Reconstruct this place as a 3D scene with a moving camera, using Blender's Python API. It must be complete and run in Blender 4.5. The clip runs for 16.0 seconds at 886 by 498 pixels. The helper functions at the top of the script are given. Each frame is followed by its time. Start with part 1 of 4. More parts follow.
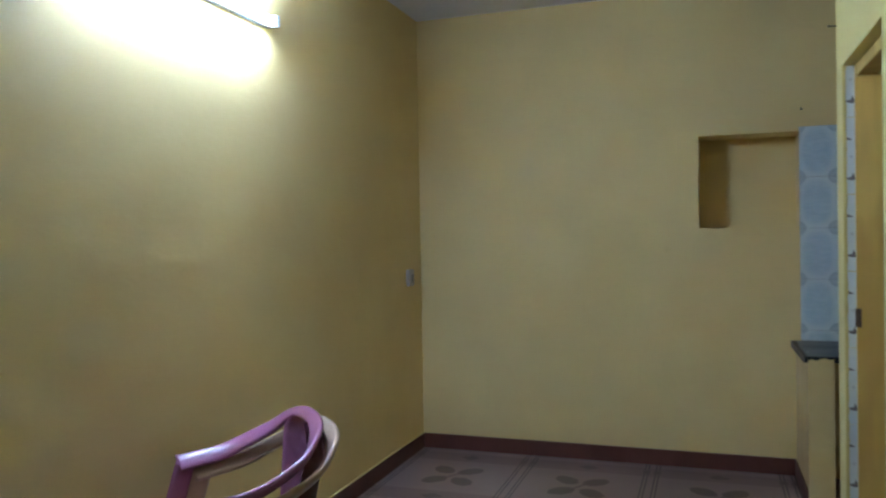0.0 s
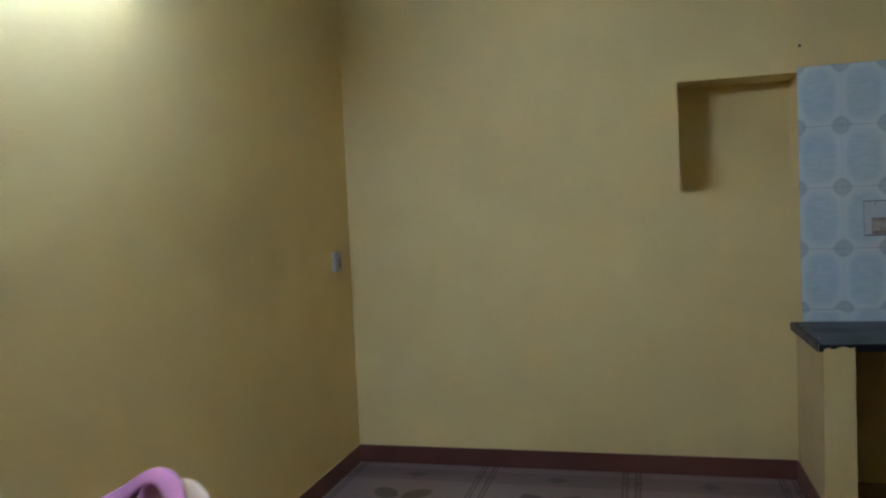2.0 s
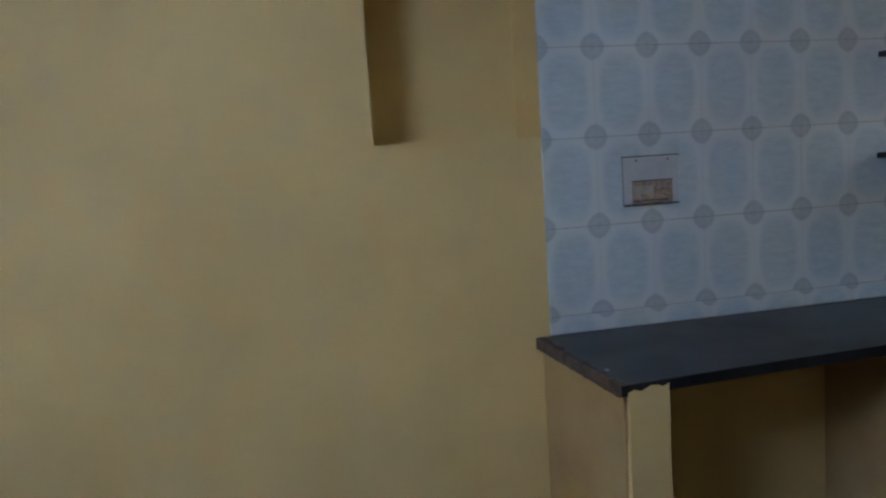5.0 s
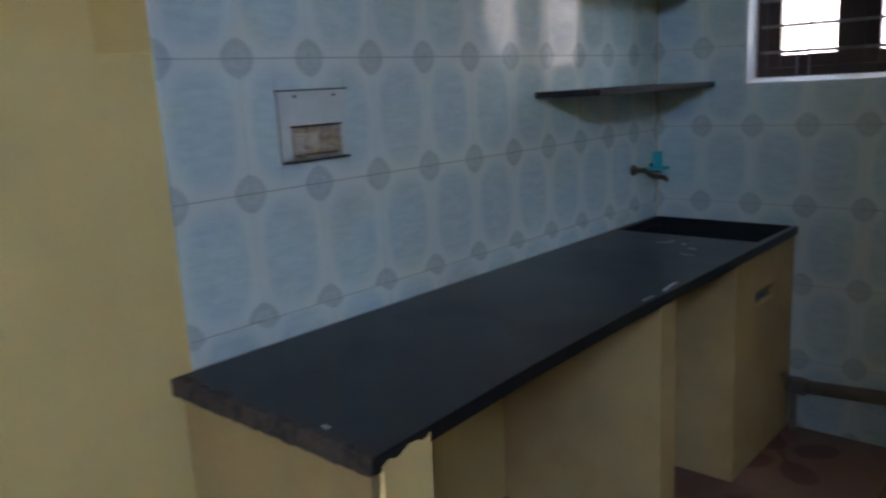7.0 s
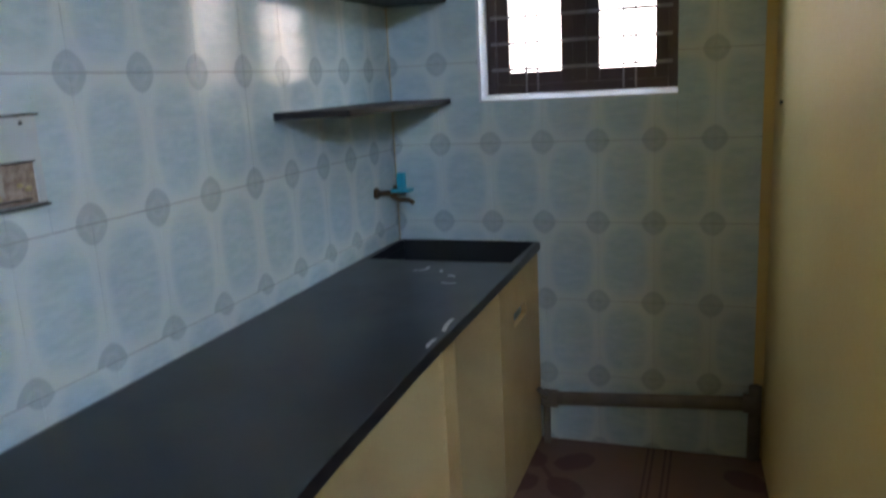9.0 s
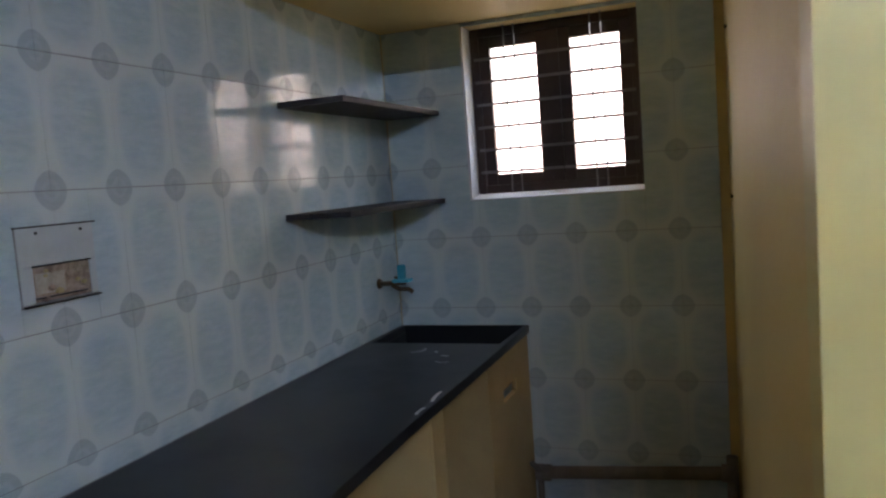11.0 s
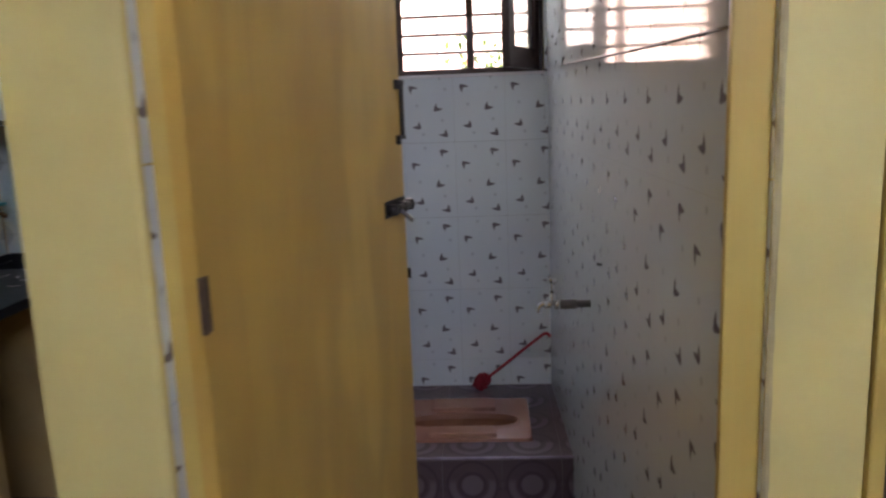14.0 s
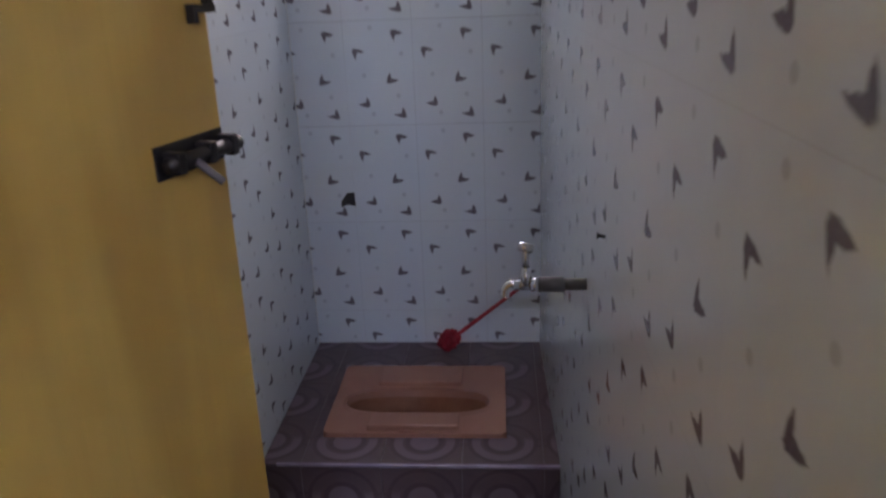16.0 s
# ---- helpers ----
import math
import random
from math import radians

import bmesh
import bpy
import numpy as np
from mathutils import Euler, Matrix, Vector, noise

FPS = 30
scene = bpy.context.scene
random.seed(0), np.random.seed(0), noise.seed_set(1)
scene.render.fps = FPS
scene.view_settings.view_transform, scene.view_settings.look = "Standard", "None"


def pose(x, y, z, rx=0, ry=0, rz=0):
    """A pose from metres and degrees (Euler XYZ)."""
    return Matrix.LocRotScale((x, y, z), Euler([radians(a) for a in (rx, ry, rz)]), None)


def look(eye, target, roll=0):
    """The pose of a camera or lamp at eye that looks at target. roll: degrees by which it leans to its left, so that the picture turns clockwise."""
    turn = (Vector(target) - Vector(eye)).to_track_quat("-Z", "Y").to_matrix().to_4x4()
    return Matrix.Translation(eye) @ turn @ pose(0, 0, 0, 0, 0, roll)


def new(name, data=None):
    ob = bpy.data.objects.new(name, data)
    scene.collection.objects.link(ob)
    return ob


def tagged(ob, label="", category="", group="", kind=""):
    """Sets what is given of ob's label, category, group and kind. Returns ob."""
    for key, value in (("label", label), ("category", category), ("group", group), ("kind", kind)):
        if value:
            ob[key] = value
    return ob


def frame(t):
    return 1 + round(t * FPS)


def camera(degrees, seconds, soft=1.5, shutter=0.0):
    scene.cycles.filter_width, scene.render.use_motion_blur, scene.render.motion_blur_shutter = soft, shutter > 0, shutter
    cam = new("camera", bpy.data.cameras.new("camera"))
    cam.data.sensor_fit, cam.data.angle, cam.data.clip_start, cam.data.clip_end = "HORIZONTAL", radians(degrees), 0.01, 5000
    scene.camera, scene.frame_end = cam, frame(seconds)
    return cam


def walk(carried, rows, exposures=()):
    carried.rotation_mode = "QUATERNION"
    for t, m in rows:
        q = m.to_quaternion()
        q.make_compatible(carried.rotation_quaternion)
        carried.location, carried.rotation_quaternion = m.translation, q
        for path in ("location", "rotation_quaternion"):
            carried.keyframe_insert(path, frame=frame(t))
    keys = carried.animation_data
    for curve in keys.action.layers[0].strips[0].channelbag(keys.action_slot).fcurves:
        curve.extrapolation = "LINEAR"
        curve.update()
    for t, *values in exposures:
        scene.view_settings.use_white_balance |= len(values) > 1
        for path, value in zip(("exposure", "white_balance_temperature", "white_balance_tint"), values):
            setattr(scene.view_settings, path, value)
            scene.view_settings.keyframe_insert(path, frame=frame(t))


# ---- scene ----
cam = camera(60.0, 16.0, soft=2.3, shutter=0.5)
PATH = [
    (0, (-0.19, 0.119, 1.448), (-0.845, 2.009, 1.419), -1.0),
    (0.5, (-0.231, 0.251, 1.494), (-0.946, 2.119, 1.461), -0.2),
    (1, (-0.289, 0.43, 1.425), (-1.043, 2.282, 1.401), -0.4),
    (1.5, (-0.383, 0.635, 1.417), (-0.992, 2.537, 1.315), -1.6),
    (2, (-0.428, 0.947, 1.449), (-0.938, 2.878, 1.345), -2.6),
    (2.5, (-0.499, 1.217, 1.433), (-0.896, 3.174, 1.308), -2.5),
    (3, (-0.572, 1.504, 1.417), (-0.756, 3.491, 1.286), -2.8),
    (5.5, (-0.604, 2.918, 1.403), (0.039, 4.793, 1.139), -2.9),
    (6, (-0.558, 3.17, 1.399), (0.338, 4.928, 1.071), -2.0),
    (6.5, (-0.556, 3.412, 1.399), (0.645, 4.97, 1.04), -2.8),
    (7, (-0.485, 3.591, 1.379), (0.963, 4.909, 0.971), -3.1),
    (7.5, (-0.339, 3.721, 1.396), (1.253, 4.848, 0.957), -3.0),
    (8, (-0.289, 3.8, 1.39), (1.426, 4.712, 0.912), -2.7),
    (8.5, (-0.291, 3.858, 1.387), (1.506, 4.575, 0.878), -2.3),
    (9, (-0.301, 3.886, 1.412), (1.538, 4.548, 0.989), -3.0),
    (9.5, (-0.306, 3.862, 1.441), (1.562, 4.538, 1.208), -3.8),
    (12, (-0.745, 3.423, 1.391), (1.114, 4.143, 1.225), -3.8),
    (12.5, (-0.773, 3.226, 1.368), (1.098, 3.907, 1.182), -1.1),
    (13, (-0.771, 3.12, 1.372), (1.134, 3.674, 1.121), -0.4),
    (13.5, (-0.69, 3.114, 1.356), (1.267, 3.401, 1.06), -1.2),
    (14, (-0.555, 3.068, 1.346), (1.408, 3.184, 0.977), -2.2),
    (14.5, (-0.359, 2.947, 1.352), (1.605, 3.042, 0.987), -2.0),
    (15, (-0.146, 2.915, 1.328), (1.805, 3.055, 0.911), -1.6),
    (15.5, (0.054, 2.945, 1.319), (1.984, 3.074, 0.812), -1.2),
    (16, (0.251, 2.939, 1.302), (2.132, 3.089, 0.64), -2.2),
]
walk(cam, [(t, look(eye, target, roll)) for t, eye, target, roll in PATH], exposures=[
    (0.0, 3.40, 6100, 8), (1.0, 3.40, 6180, 8), (2.0, 3.4, 6420, 9), (3.0, 3.38, 6500, 7), (5.5, 3.22, 6180, 20), (6.5, 3.42, 6180, 17),
    (7.5, 3.7, 6050, 7), (8.0, 3.95, 6250, 9), (8.5, 4.15, 6300, 10), (9.5, 4.25, 6450, 11), (12.0, 3.1, 7200, 22), (13.5, 3.38, 7750, 25),
    (14.5, 3.36, 7720, 26), (15.2, 3.38, 7400, 26), (16.0, 3.42, 7150, 31)])

# ---- world, sun ----
world = bpy.data.worlds.new("sky")
scene.world = world
world.use_nodes = True
_sky = world.node_tree.nodes.new("ShaderNodeTexSky")
_sky.sky_type = 'NISHITA'
_sky.sun_disc = False
_sky.sun_elevation, _sky.sun_rotation = radians(52), radians(-100)
_bg = world.node_tree.nodes["Background"]
_bg.inputs["Strength"].default_value = 0.15
world.node_tree.links.new(_sky.outputs[0], _bg.inputs["Color"])
sun = new("sun", bpy.data.lights.new("sun", 'SUN'))
sun.data.energy, sun.data.angle, sun.data.color = 3.0, radians(0.5), (1.0, 0.95, 0.88)
sun.matrix_world = look((-6, 1.0, 9), (0, 2.0, 0))

sky_panel = new("window_skylight", bpy.data.lights.new("window_skylight", 'AREA'))
sky_panel.data.shape, sky_panel.data.size, sky_panel.data.size_y = 'RECTANGLE', 0.60, 0.24
sky_panel.data.energy, sky_panel.data.color = 1.1, (0.85, 0.93, 1.0)
sky_panel.matrix_world = look((2.665, 3.18, 1.89), (1.0, 3.62, 1.75))

kitchen_panel = new("kitchen_skylight", bpy.data.lights.new("kitchen_skylight", 'AREA'))
kitchen_panel.data.shape, kitchen_panel.data.size, kitchen_panel.data.size_y = 'RECTANGLE', 0.60, 0.30
kitchen_panel.data.spread = radians(100)
kitchen_panel.data.energy, kitchen_panel.data.color = 0.2, (0.85, 0.93, 1.0)
kitchen_panel.matrix_world = look((2.70, 4.366, 1.94), (2.0, 4.45, 0.85))

TUBE_STRENGTH = 25.0
TUBE_COLOUR = (0.70, 0.955, 1.52)

# ---- plan (metres) ----
X_L, X_R, X_E = -2.075, 0.31, 2.508      # west wall, doors' wall, outer east wall
Y_N, Y_S = 5.085, -1.6                   # niche and tile wall, wall behind the start
Z_C, Z_LOFT = 2.94, 2.065
Z_TOP = 0.805                            # worktop
STEP_X, STEP_Z = 1.835, 0.185            # raised part of the toilet


# ---- node helpers ----
def nd(nt, kind, **values):
    n = nt.nodes.new(kind)
    for k, v in values.items():
        n.inputs[k.replace("_", " ")].default_value = v
    return n


def plug(nt, sock, v):
    if isinstance(v, (int, float)):
        sock.default_value = v
    elif isinstance(v, tuple):
        sock.default_value = (*v, 1.0) if len(v) == 3 else v
    else:
        nt.links.new(v, sock)


def mth(nt, op, a, b=None, c=None):
    n = nt.nodes.new("ShaderNodeMath")
    n.operation = op
    for i, v in enumerate((a, b, c)):
        if v is not None:
            plug(nt, n.inputs[i], v)
    return n.outputs[0]


def blend(nt, fac, a, b):
    n = nt.nodes.new("ShaderNodeMix")
    n.data_type = 'RGBA'
    plug(nt, n.inputs[0], fac)
    plug(nt, n.inputs[6], a)
    plug(nt, n.inputs[7], b)
    return n.outputs[2]


def step(nt, v, lo, hi, a=0.0, b=1.0):
    n = nt.nodes.new("ShaderNodeMapRange")
    n.interpolation_type = 'SMOOTHSTEP'
    plug(nt, n.inputs[0], v)
    for i, x in ((1, lo), (2, hi), (3, a), (4, b)):
        n.inputs[i].default_value = x
    return n.outputs[0]


def coords(nt):
    return nt.nodes.new("ShaderNodeTexCoord").outputs["Object"]


def xyz(nt, vec):
    n = nt.nodes.new("ShaderNodeSeparateXYZ")
    nt.links.new(vec, n.inputs[0])
    return n.outputs[0], n.outputs[1], n.outputs[2]


def grain(nt, scale, detail=4.0, vec=None, rough=0.55, stretch=None):
    n = nd(nt, "ShaderNodeTexNoise", Scale=scale, Detail=detail, Roughness=rough)
    vec = vec if vec is not None else coords(nt)
    if stretch:
        mp = nt.nodes.new("ShaderNodeMapping")
        mp.inputs["Scale"].default_value = stretch
        nt.links.new(vec, mp.inputs[0])
        vec = mp.outputs[0]
    nt.links.new(vec, n.inputs["Vector"])
    return n.outputs[0]


def surface(name, rough=0.6, metal=0.0, spec=0.5):
    m = bpy.data.materials.new(name)
    m.use_nodes = True
    b = m.node_tree.nodes["Principled BSDF"]
    b.inputs["Roughness"].default_value = rough
    b.inputs["Metallic"].default_value = metal
    b.inputs["Specular IOR Level"].default_value = spec
    return m, m.node_tree, b


def relief(nt, b, height, strength=0.2, dist=0.002):
    n = nd(nt, "ShaderNodeBump", Strength=strength, Distance=dist)
    nt.links.new(height, n.inputs["Height"])
    nt.links.new(n.outputs[0], b.inputs["Normal"])


def mottled(name, c1, c2, scale=3.0, fine=60.0, rough=0.6, metal=0.0, bump=0.15, dist=0.001, spec=0.5, stretch=None, dirt=None, uneven=0.0):
    """Two tones at a large and a fine scale, with fine relief."""
    m, nt, b = surface(name, rough, metal, spec)
    big = step(nt, grain(nt, scale, stretch=stretch), 0.35, 0.68)
    small = grain(nt, fine, 3.0, stretch=stretch)
    col = blend(nt, mth(nt, 'ADD', mth(nt, 'MULTIPLY', big, 0.7), mth(nt, 'MULTIPLY', small, 0.3)), c1, c2)
    if dirt:
        spots = step(nt, grain(nt, scale * 2.3, 6.0, rough=0.7), 0.66, 0.78)
        col = blend(nt, mth(nt, 'MULTIPLY', spots, 0.5), col, dirt)
    nt.links.new(col, b.inputs["Base Color"])
    nt.links.new(step(nt, small, 0.2, 0.8, rough * 0.88, min(1.0, rough * 1.12)), b.inputs["Roughness"])
    if uneven:
        swell = grain(nt, 3.5, 3.0, stretch=(1.0, 1.0, 2.2))
        small = mth(nt, 'ADD', mth(nt, 'MULTIPLY', small, dist / uneven), swell)
        dist = uneven
    relief(nt, b, small, bump, dist)
    return m


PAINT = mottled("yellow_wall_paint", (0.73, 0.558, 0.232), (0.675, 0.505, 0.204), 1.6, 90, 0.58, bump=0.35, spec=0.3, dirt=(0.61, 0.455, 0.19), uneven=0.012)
# stains, plus a lowered base tone for the shade under the worktop
PAINT_OLD_SHADED = mottled("stained_shaded_yellow_paint", (0.56, 0.405, 0.175), (0.42, 0.28, 0.11), 2.5, 90, 0.55, bump=0.35, dirt=(0.24, 0.145, 0.06), uneven=0.008)
PAINT_END = mottled("pale_yellow_paint", (0.66, 0.56, 0.22), (0.61, 0.505, 0.19), 2.2, 90, 0.5, bump=0.25)
PLASTER = mottled("bare_plaster_edge", (0.50, 0.42, 0.21), (0.36, 0.28, 0.14), 14, 120, 0.85, bump=0.6, dist=0.003, dirt=(0.10, 0.055, 0.03))
WHITE = mottled("white_ceiling_paint", (0.74, 0.72, 0.72), (0.66, 0.64, 0.65), 1.5, 70, 0.7)
SKIRT = mottled("red_brown_skirting_paint", (0.135, 0.042, 0.026), (0.095, 0.03, 0.019), 4, 70, 0.45)
CEMENT = mottled("grey_cement", (0.22, 0.21, 0.19), (0.14, 0.13, 0.12), 5, 60, 0.85, bump=0.4)
CEMENT_PALE = mottled("pale_cement_dab", (0.50, 0.46, 0.38), (0.36, 0.31, 0.24), 30, 120, 0.9, bump=0.8, dist=0.004)
GROUT = mottled("cement_grout", (0.34, 0.35, 0.34), (0.2, 0.2, 0.19), 12, 120, 0.85)
DARKWOOD = mottled("dark_brown_painted_wood", (0.045, 0.022, 0.018), (0.028, 0.014, 0.012), 6, 80, 0.42, bump=0.2)
STEEL = mottled("grey_painted_iron", (0.24, 0.22, 0.22), (0.16, 0.145, 0.145), 10, 90, 0.5, metal=0.4)
RUST = mottled("rusty_hinge_iron", (0.15, 0.095, 0.055), (0.085, 0.055, 0.035), 40, 160, 0.6, metal=0.3)
IRON = mottled("dark_oxidised_iron", (0.055, 0.05, 0.048), (0.03, 0.027, 0.025), 20, 120, 0.45, metal=0.7)
CHROME = mottled("chrome", (0.75, 0.75, 0.76), (0.62, 0.62, 0.63), 15, 90, 0.14, metal=1.0, bump=0.03)
PIPE = mottled("grey_pipe_plastic", (0.10, 0.092, 0.085), (0.06, 0.055, 0.05), 10, 80, 0.5)
DUSTPIPE = mottled("dusty_pipe_plastic", (0.23, 0.195, 0.155), (0.14, 0.115, 0.09), 9, 80, 0.6)
BRASS = mottled("tarnished_brass", (0.16, 0.10, 0.05), (0.08, 0.055, 0.035), 30, 120, 0.4, metal=0.8)
BLUE = mottled("turquoise_plastic", (0.02, 0.36, 0.46), (0.015, 0.29, 0.40), 20, 100, 0.35)
RED = mottled("red_plastic", (0.42, 0.015, 0.03), (0.3, 0.01, 0.022), 20, 100, 0.35)
BRISTLE = mottled("red_bristles", (0.40, 0.012, 0.03), (0.2, 0.006, 0.015), 60, 300, 0.8, bump=1.0, dist=0.004)
PINK = mottled("mauve_plastic", (0.40, 0.155, 0.25), (0.35, 0.125, 0.215), 5, 150, 0.2, bump=0.02)
BEIGE = mottled("beige_plastic", (0.44, 0.30, 0.19), (0.38, 0.25, 0.155), 5, 150, 0.35, bump=0.08)
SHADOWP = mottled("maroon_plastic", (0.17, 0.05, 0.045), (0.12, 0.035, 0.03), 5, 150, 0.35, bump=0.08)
CERAMIC = mottled("peach_glazed_ceramic", (0.42, 0.205, 0.14), (0.37, 0.17, 0.115), 6, 90, 0.16, bump=0.04)
# pan glaze made darker: the shade under the trough's rim is in the colour
BOWL_SHADED = mottled("shaded_bowl_glaze", (0.42, 0.19, 0.105), (0.27, 0.11, 0.06), 8, 90, 0.15, bump=0.04)
PLATE = mottled("white_switch_plastic", (0.53, 0.58, 0.565), (0.47, 0.52, 0.51), 20, 100, 0.4)
SOCKET = mottled("white_socket_plastic", (0.46, 0.41, 0.35), (0.40, 0.35, 0.30), 20, 100, 0.4)
# pale lavender stands for the bright glint along the step's nosing
EDGE_GLINT = mottled("tile_edge_highlight", (0.40, 0.34, 0.42), (0.27, 0.21, 0.27), 20, 120, 0.2)
MORTAR = mottled("dark_dirty_mortar", (0.11, 0.08, 0.062), (0.03, 0.022, 0.019), 25, 160, 0.9, bump=0.8, dist=0.003)
CLAY = mottled("broken_brick_and_mortar", (0.46, 0.37, 0.285), (0.24, 0.17, 0.12), 55, 160, 0.9, bump=1.0, dist=0.006)


def make_granite():
    m, nt, b = surface("black_granite", 0.3, spec=0.36)
    sp = step(nt, grain(nt, 420, 2.0), 0.62, 0.75)
    dust = step(nt, grain(nt, 2.6, 5.0, rough=0.6), 0.3, 0.85)
    col = blend(nt, mth(nt, 'MULTIPLY', sp, 0.5), (0.011, 0.012, 0.014), (0.06, 0.06, 0.065))
    col = blend(nt, mth(nt, 'MULTIPLY', dust, 0.4), col, (0.036, 0.037, 0.040))
    nt.links.new(col, b.inputs["Base Color"])
    nt.links.new(step(nt, dust, 0.0, 1.0, 0.3, 0.42), b.inputs["Roughness"])
    relief(nt, b, grain(nt, 160), 0.05, 0.0005)
    return m


def make_wood(name, c1, c2, c3, rough=0.38):
    """Varnished board, grain upright."""
    m, nt, b = surface(name, rough)
    base = coords(nt)
    wide = grain(nt, 1.5, 3.0, base, stretch=(1.7, 1.7, 0.55))
    rings = mth(nt, 'FRACT', mth(nt, 'MULTIPLY', wide, 6.0))
    rings = mth(nt, 'ABSOLUTE', mth(nt, 'SUBTRACT', rings, 0.5))
    fib = grain(nt, 30, 5.0, base, 0.65, stretch=(3.0, 3.0, 0.05))
    knots = step(nt, grain(nt, 1.3, 2.0, base, stretch=(2.0, 2.0, 0.8)), 0.6, 0.8)
    col = blend(nt, step(nt, wide, 0.35, 0.65), c1, c2)
    col = blend(nt, mth(nt, 'MULTIPLY', step(nt, rings, 0.05, 0.45), 0.42), col, c3)
    col = blend(nt, mth(nt, 'MULTIPLY', step(nt, fib, 0.4, 0.75), 0.13), col, c3)
    col = blend(nt, mth(nt, 'MULTIPLY', knots, 0.45), col, c3)
    nt.links.new(col, b.inputs["Base Color"])
    relief(nt, b, fib, 0.12, 0.001)
    return m


def make_kitchen_tile():
    """Glazed wall tile: mottled blue oval on a pale ground, quarter medallions in the corners."""
    m, nt, b = surface("glazed_blue_wall_tile", 0.11, spec=0.29)
    c = coords(nt)
    x, y, z = xyz(nt, c)
    ax, az = mth(nt, 'ABSOLUTE', x), mth(nt, 'ABSOLUTE', z)
    wob = mth(nt, 'MULTIPLY', mth(nt, 'SUBTRACT', grain(nt, 45, 3, c), 0.5), 0.16)
    r = mth(nt, 'ADD', mth(nt, 'POWER', mth(nt, 'DIVIDE', ax, 0.083), 2.6), mth(nt, 'POWER', mth(nt, 'DIVIDE', az, 0.134), 2.6))
    oval = step(nt, mth(nt, 'ADD', r, wob), 0.4, 1.2, 1.0, 0.0)
    rim = mth(nt, 'MULTIPLY', step(nt, r, 0.95, 1.1), step(nt, r, 1.15, 1.35, 1.0, 0.0))
    qx, qz = mth(nt, 'DIVIDE', mth(nt, 'SUBTRACT', 0.1, ax), 0.045), mth(nt, 'DIVIDE', mth(nt, 'SUBTRACT', 0.15, az), 0.046)
    q = mth(nt, 'ADD', mth(nt, 'POWER', qx, 1.7), mth(nt, 'POWER', qz, 1.7))
    dia = step(nt, q, 0.86, 1.0, 1.0, 0.0)
    ring = mth(nt, 'MULTIPLY', step(nt, q, 0.12, 0.2), step(nt, q, 0.3, 0.42, 1.0, 0.0))
    info = nt.nodes.new("ShaderNodeObjectInfo")
    shift = nt.nodes.new("ShaderNodeVectorMath")
    shift.operation = 'ADD'
    nt.links.new(c, shift.inputs[0])
    nt.links.new(info.outputs["Location"], shift.inputs[1])
    cloud = step(nt, grain(nt, 26, 5.0, shift.outputs[0], 0.7, stretch=(0.55, 1.0, 2.0)), 0.33, 0.68)
    veil = grain(nt, 3.0, 3.0, shift.outputs[0])
    ground = blend(nt, veil, (0.575, 0.66, 0.635), (0.65, 0.725, 0.70))
    blue = blend(nt, cloud, (0.28, 0.455, 0.515), (0.48, 0.63, 0.66))
    col = blend(nt, mth(nt, 'MULTIPLY', oval, 0.5), ground, blue)
    col = blend(nt, mth(nt, 'MULTIPLY', rim, 0.06), col, (0.72, 0.77, 0.76))
    med = blend(nt, cloud, (0.28, 0.36, 0.375), (0.39, 0.46, 0.47))
    med = blend(nt, mth(nt, 'MULTIPLY', ring, 0.4), med, (0.5, 0.56, 0.56))
    col = blend(nt, mth(nt, 'MULTIPLY', dia, 0.58), col, med)
    tone = blend(nt, mth(nt, 'MULTIPLY', info.outputs["Random"], 0.10), col, (0.42, 0.47, 0.46))
    nt.links.new(tone, b.inputs["Base Color"])
    relief(nt, b, grain(nt, 9, 2.0, shift.outputs[0]), 0.06, 0.003)
    return m


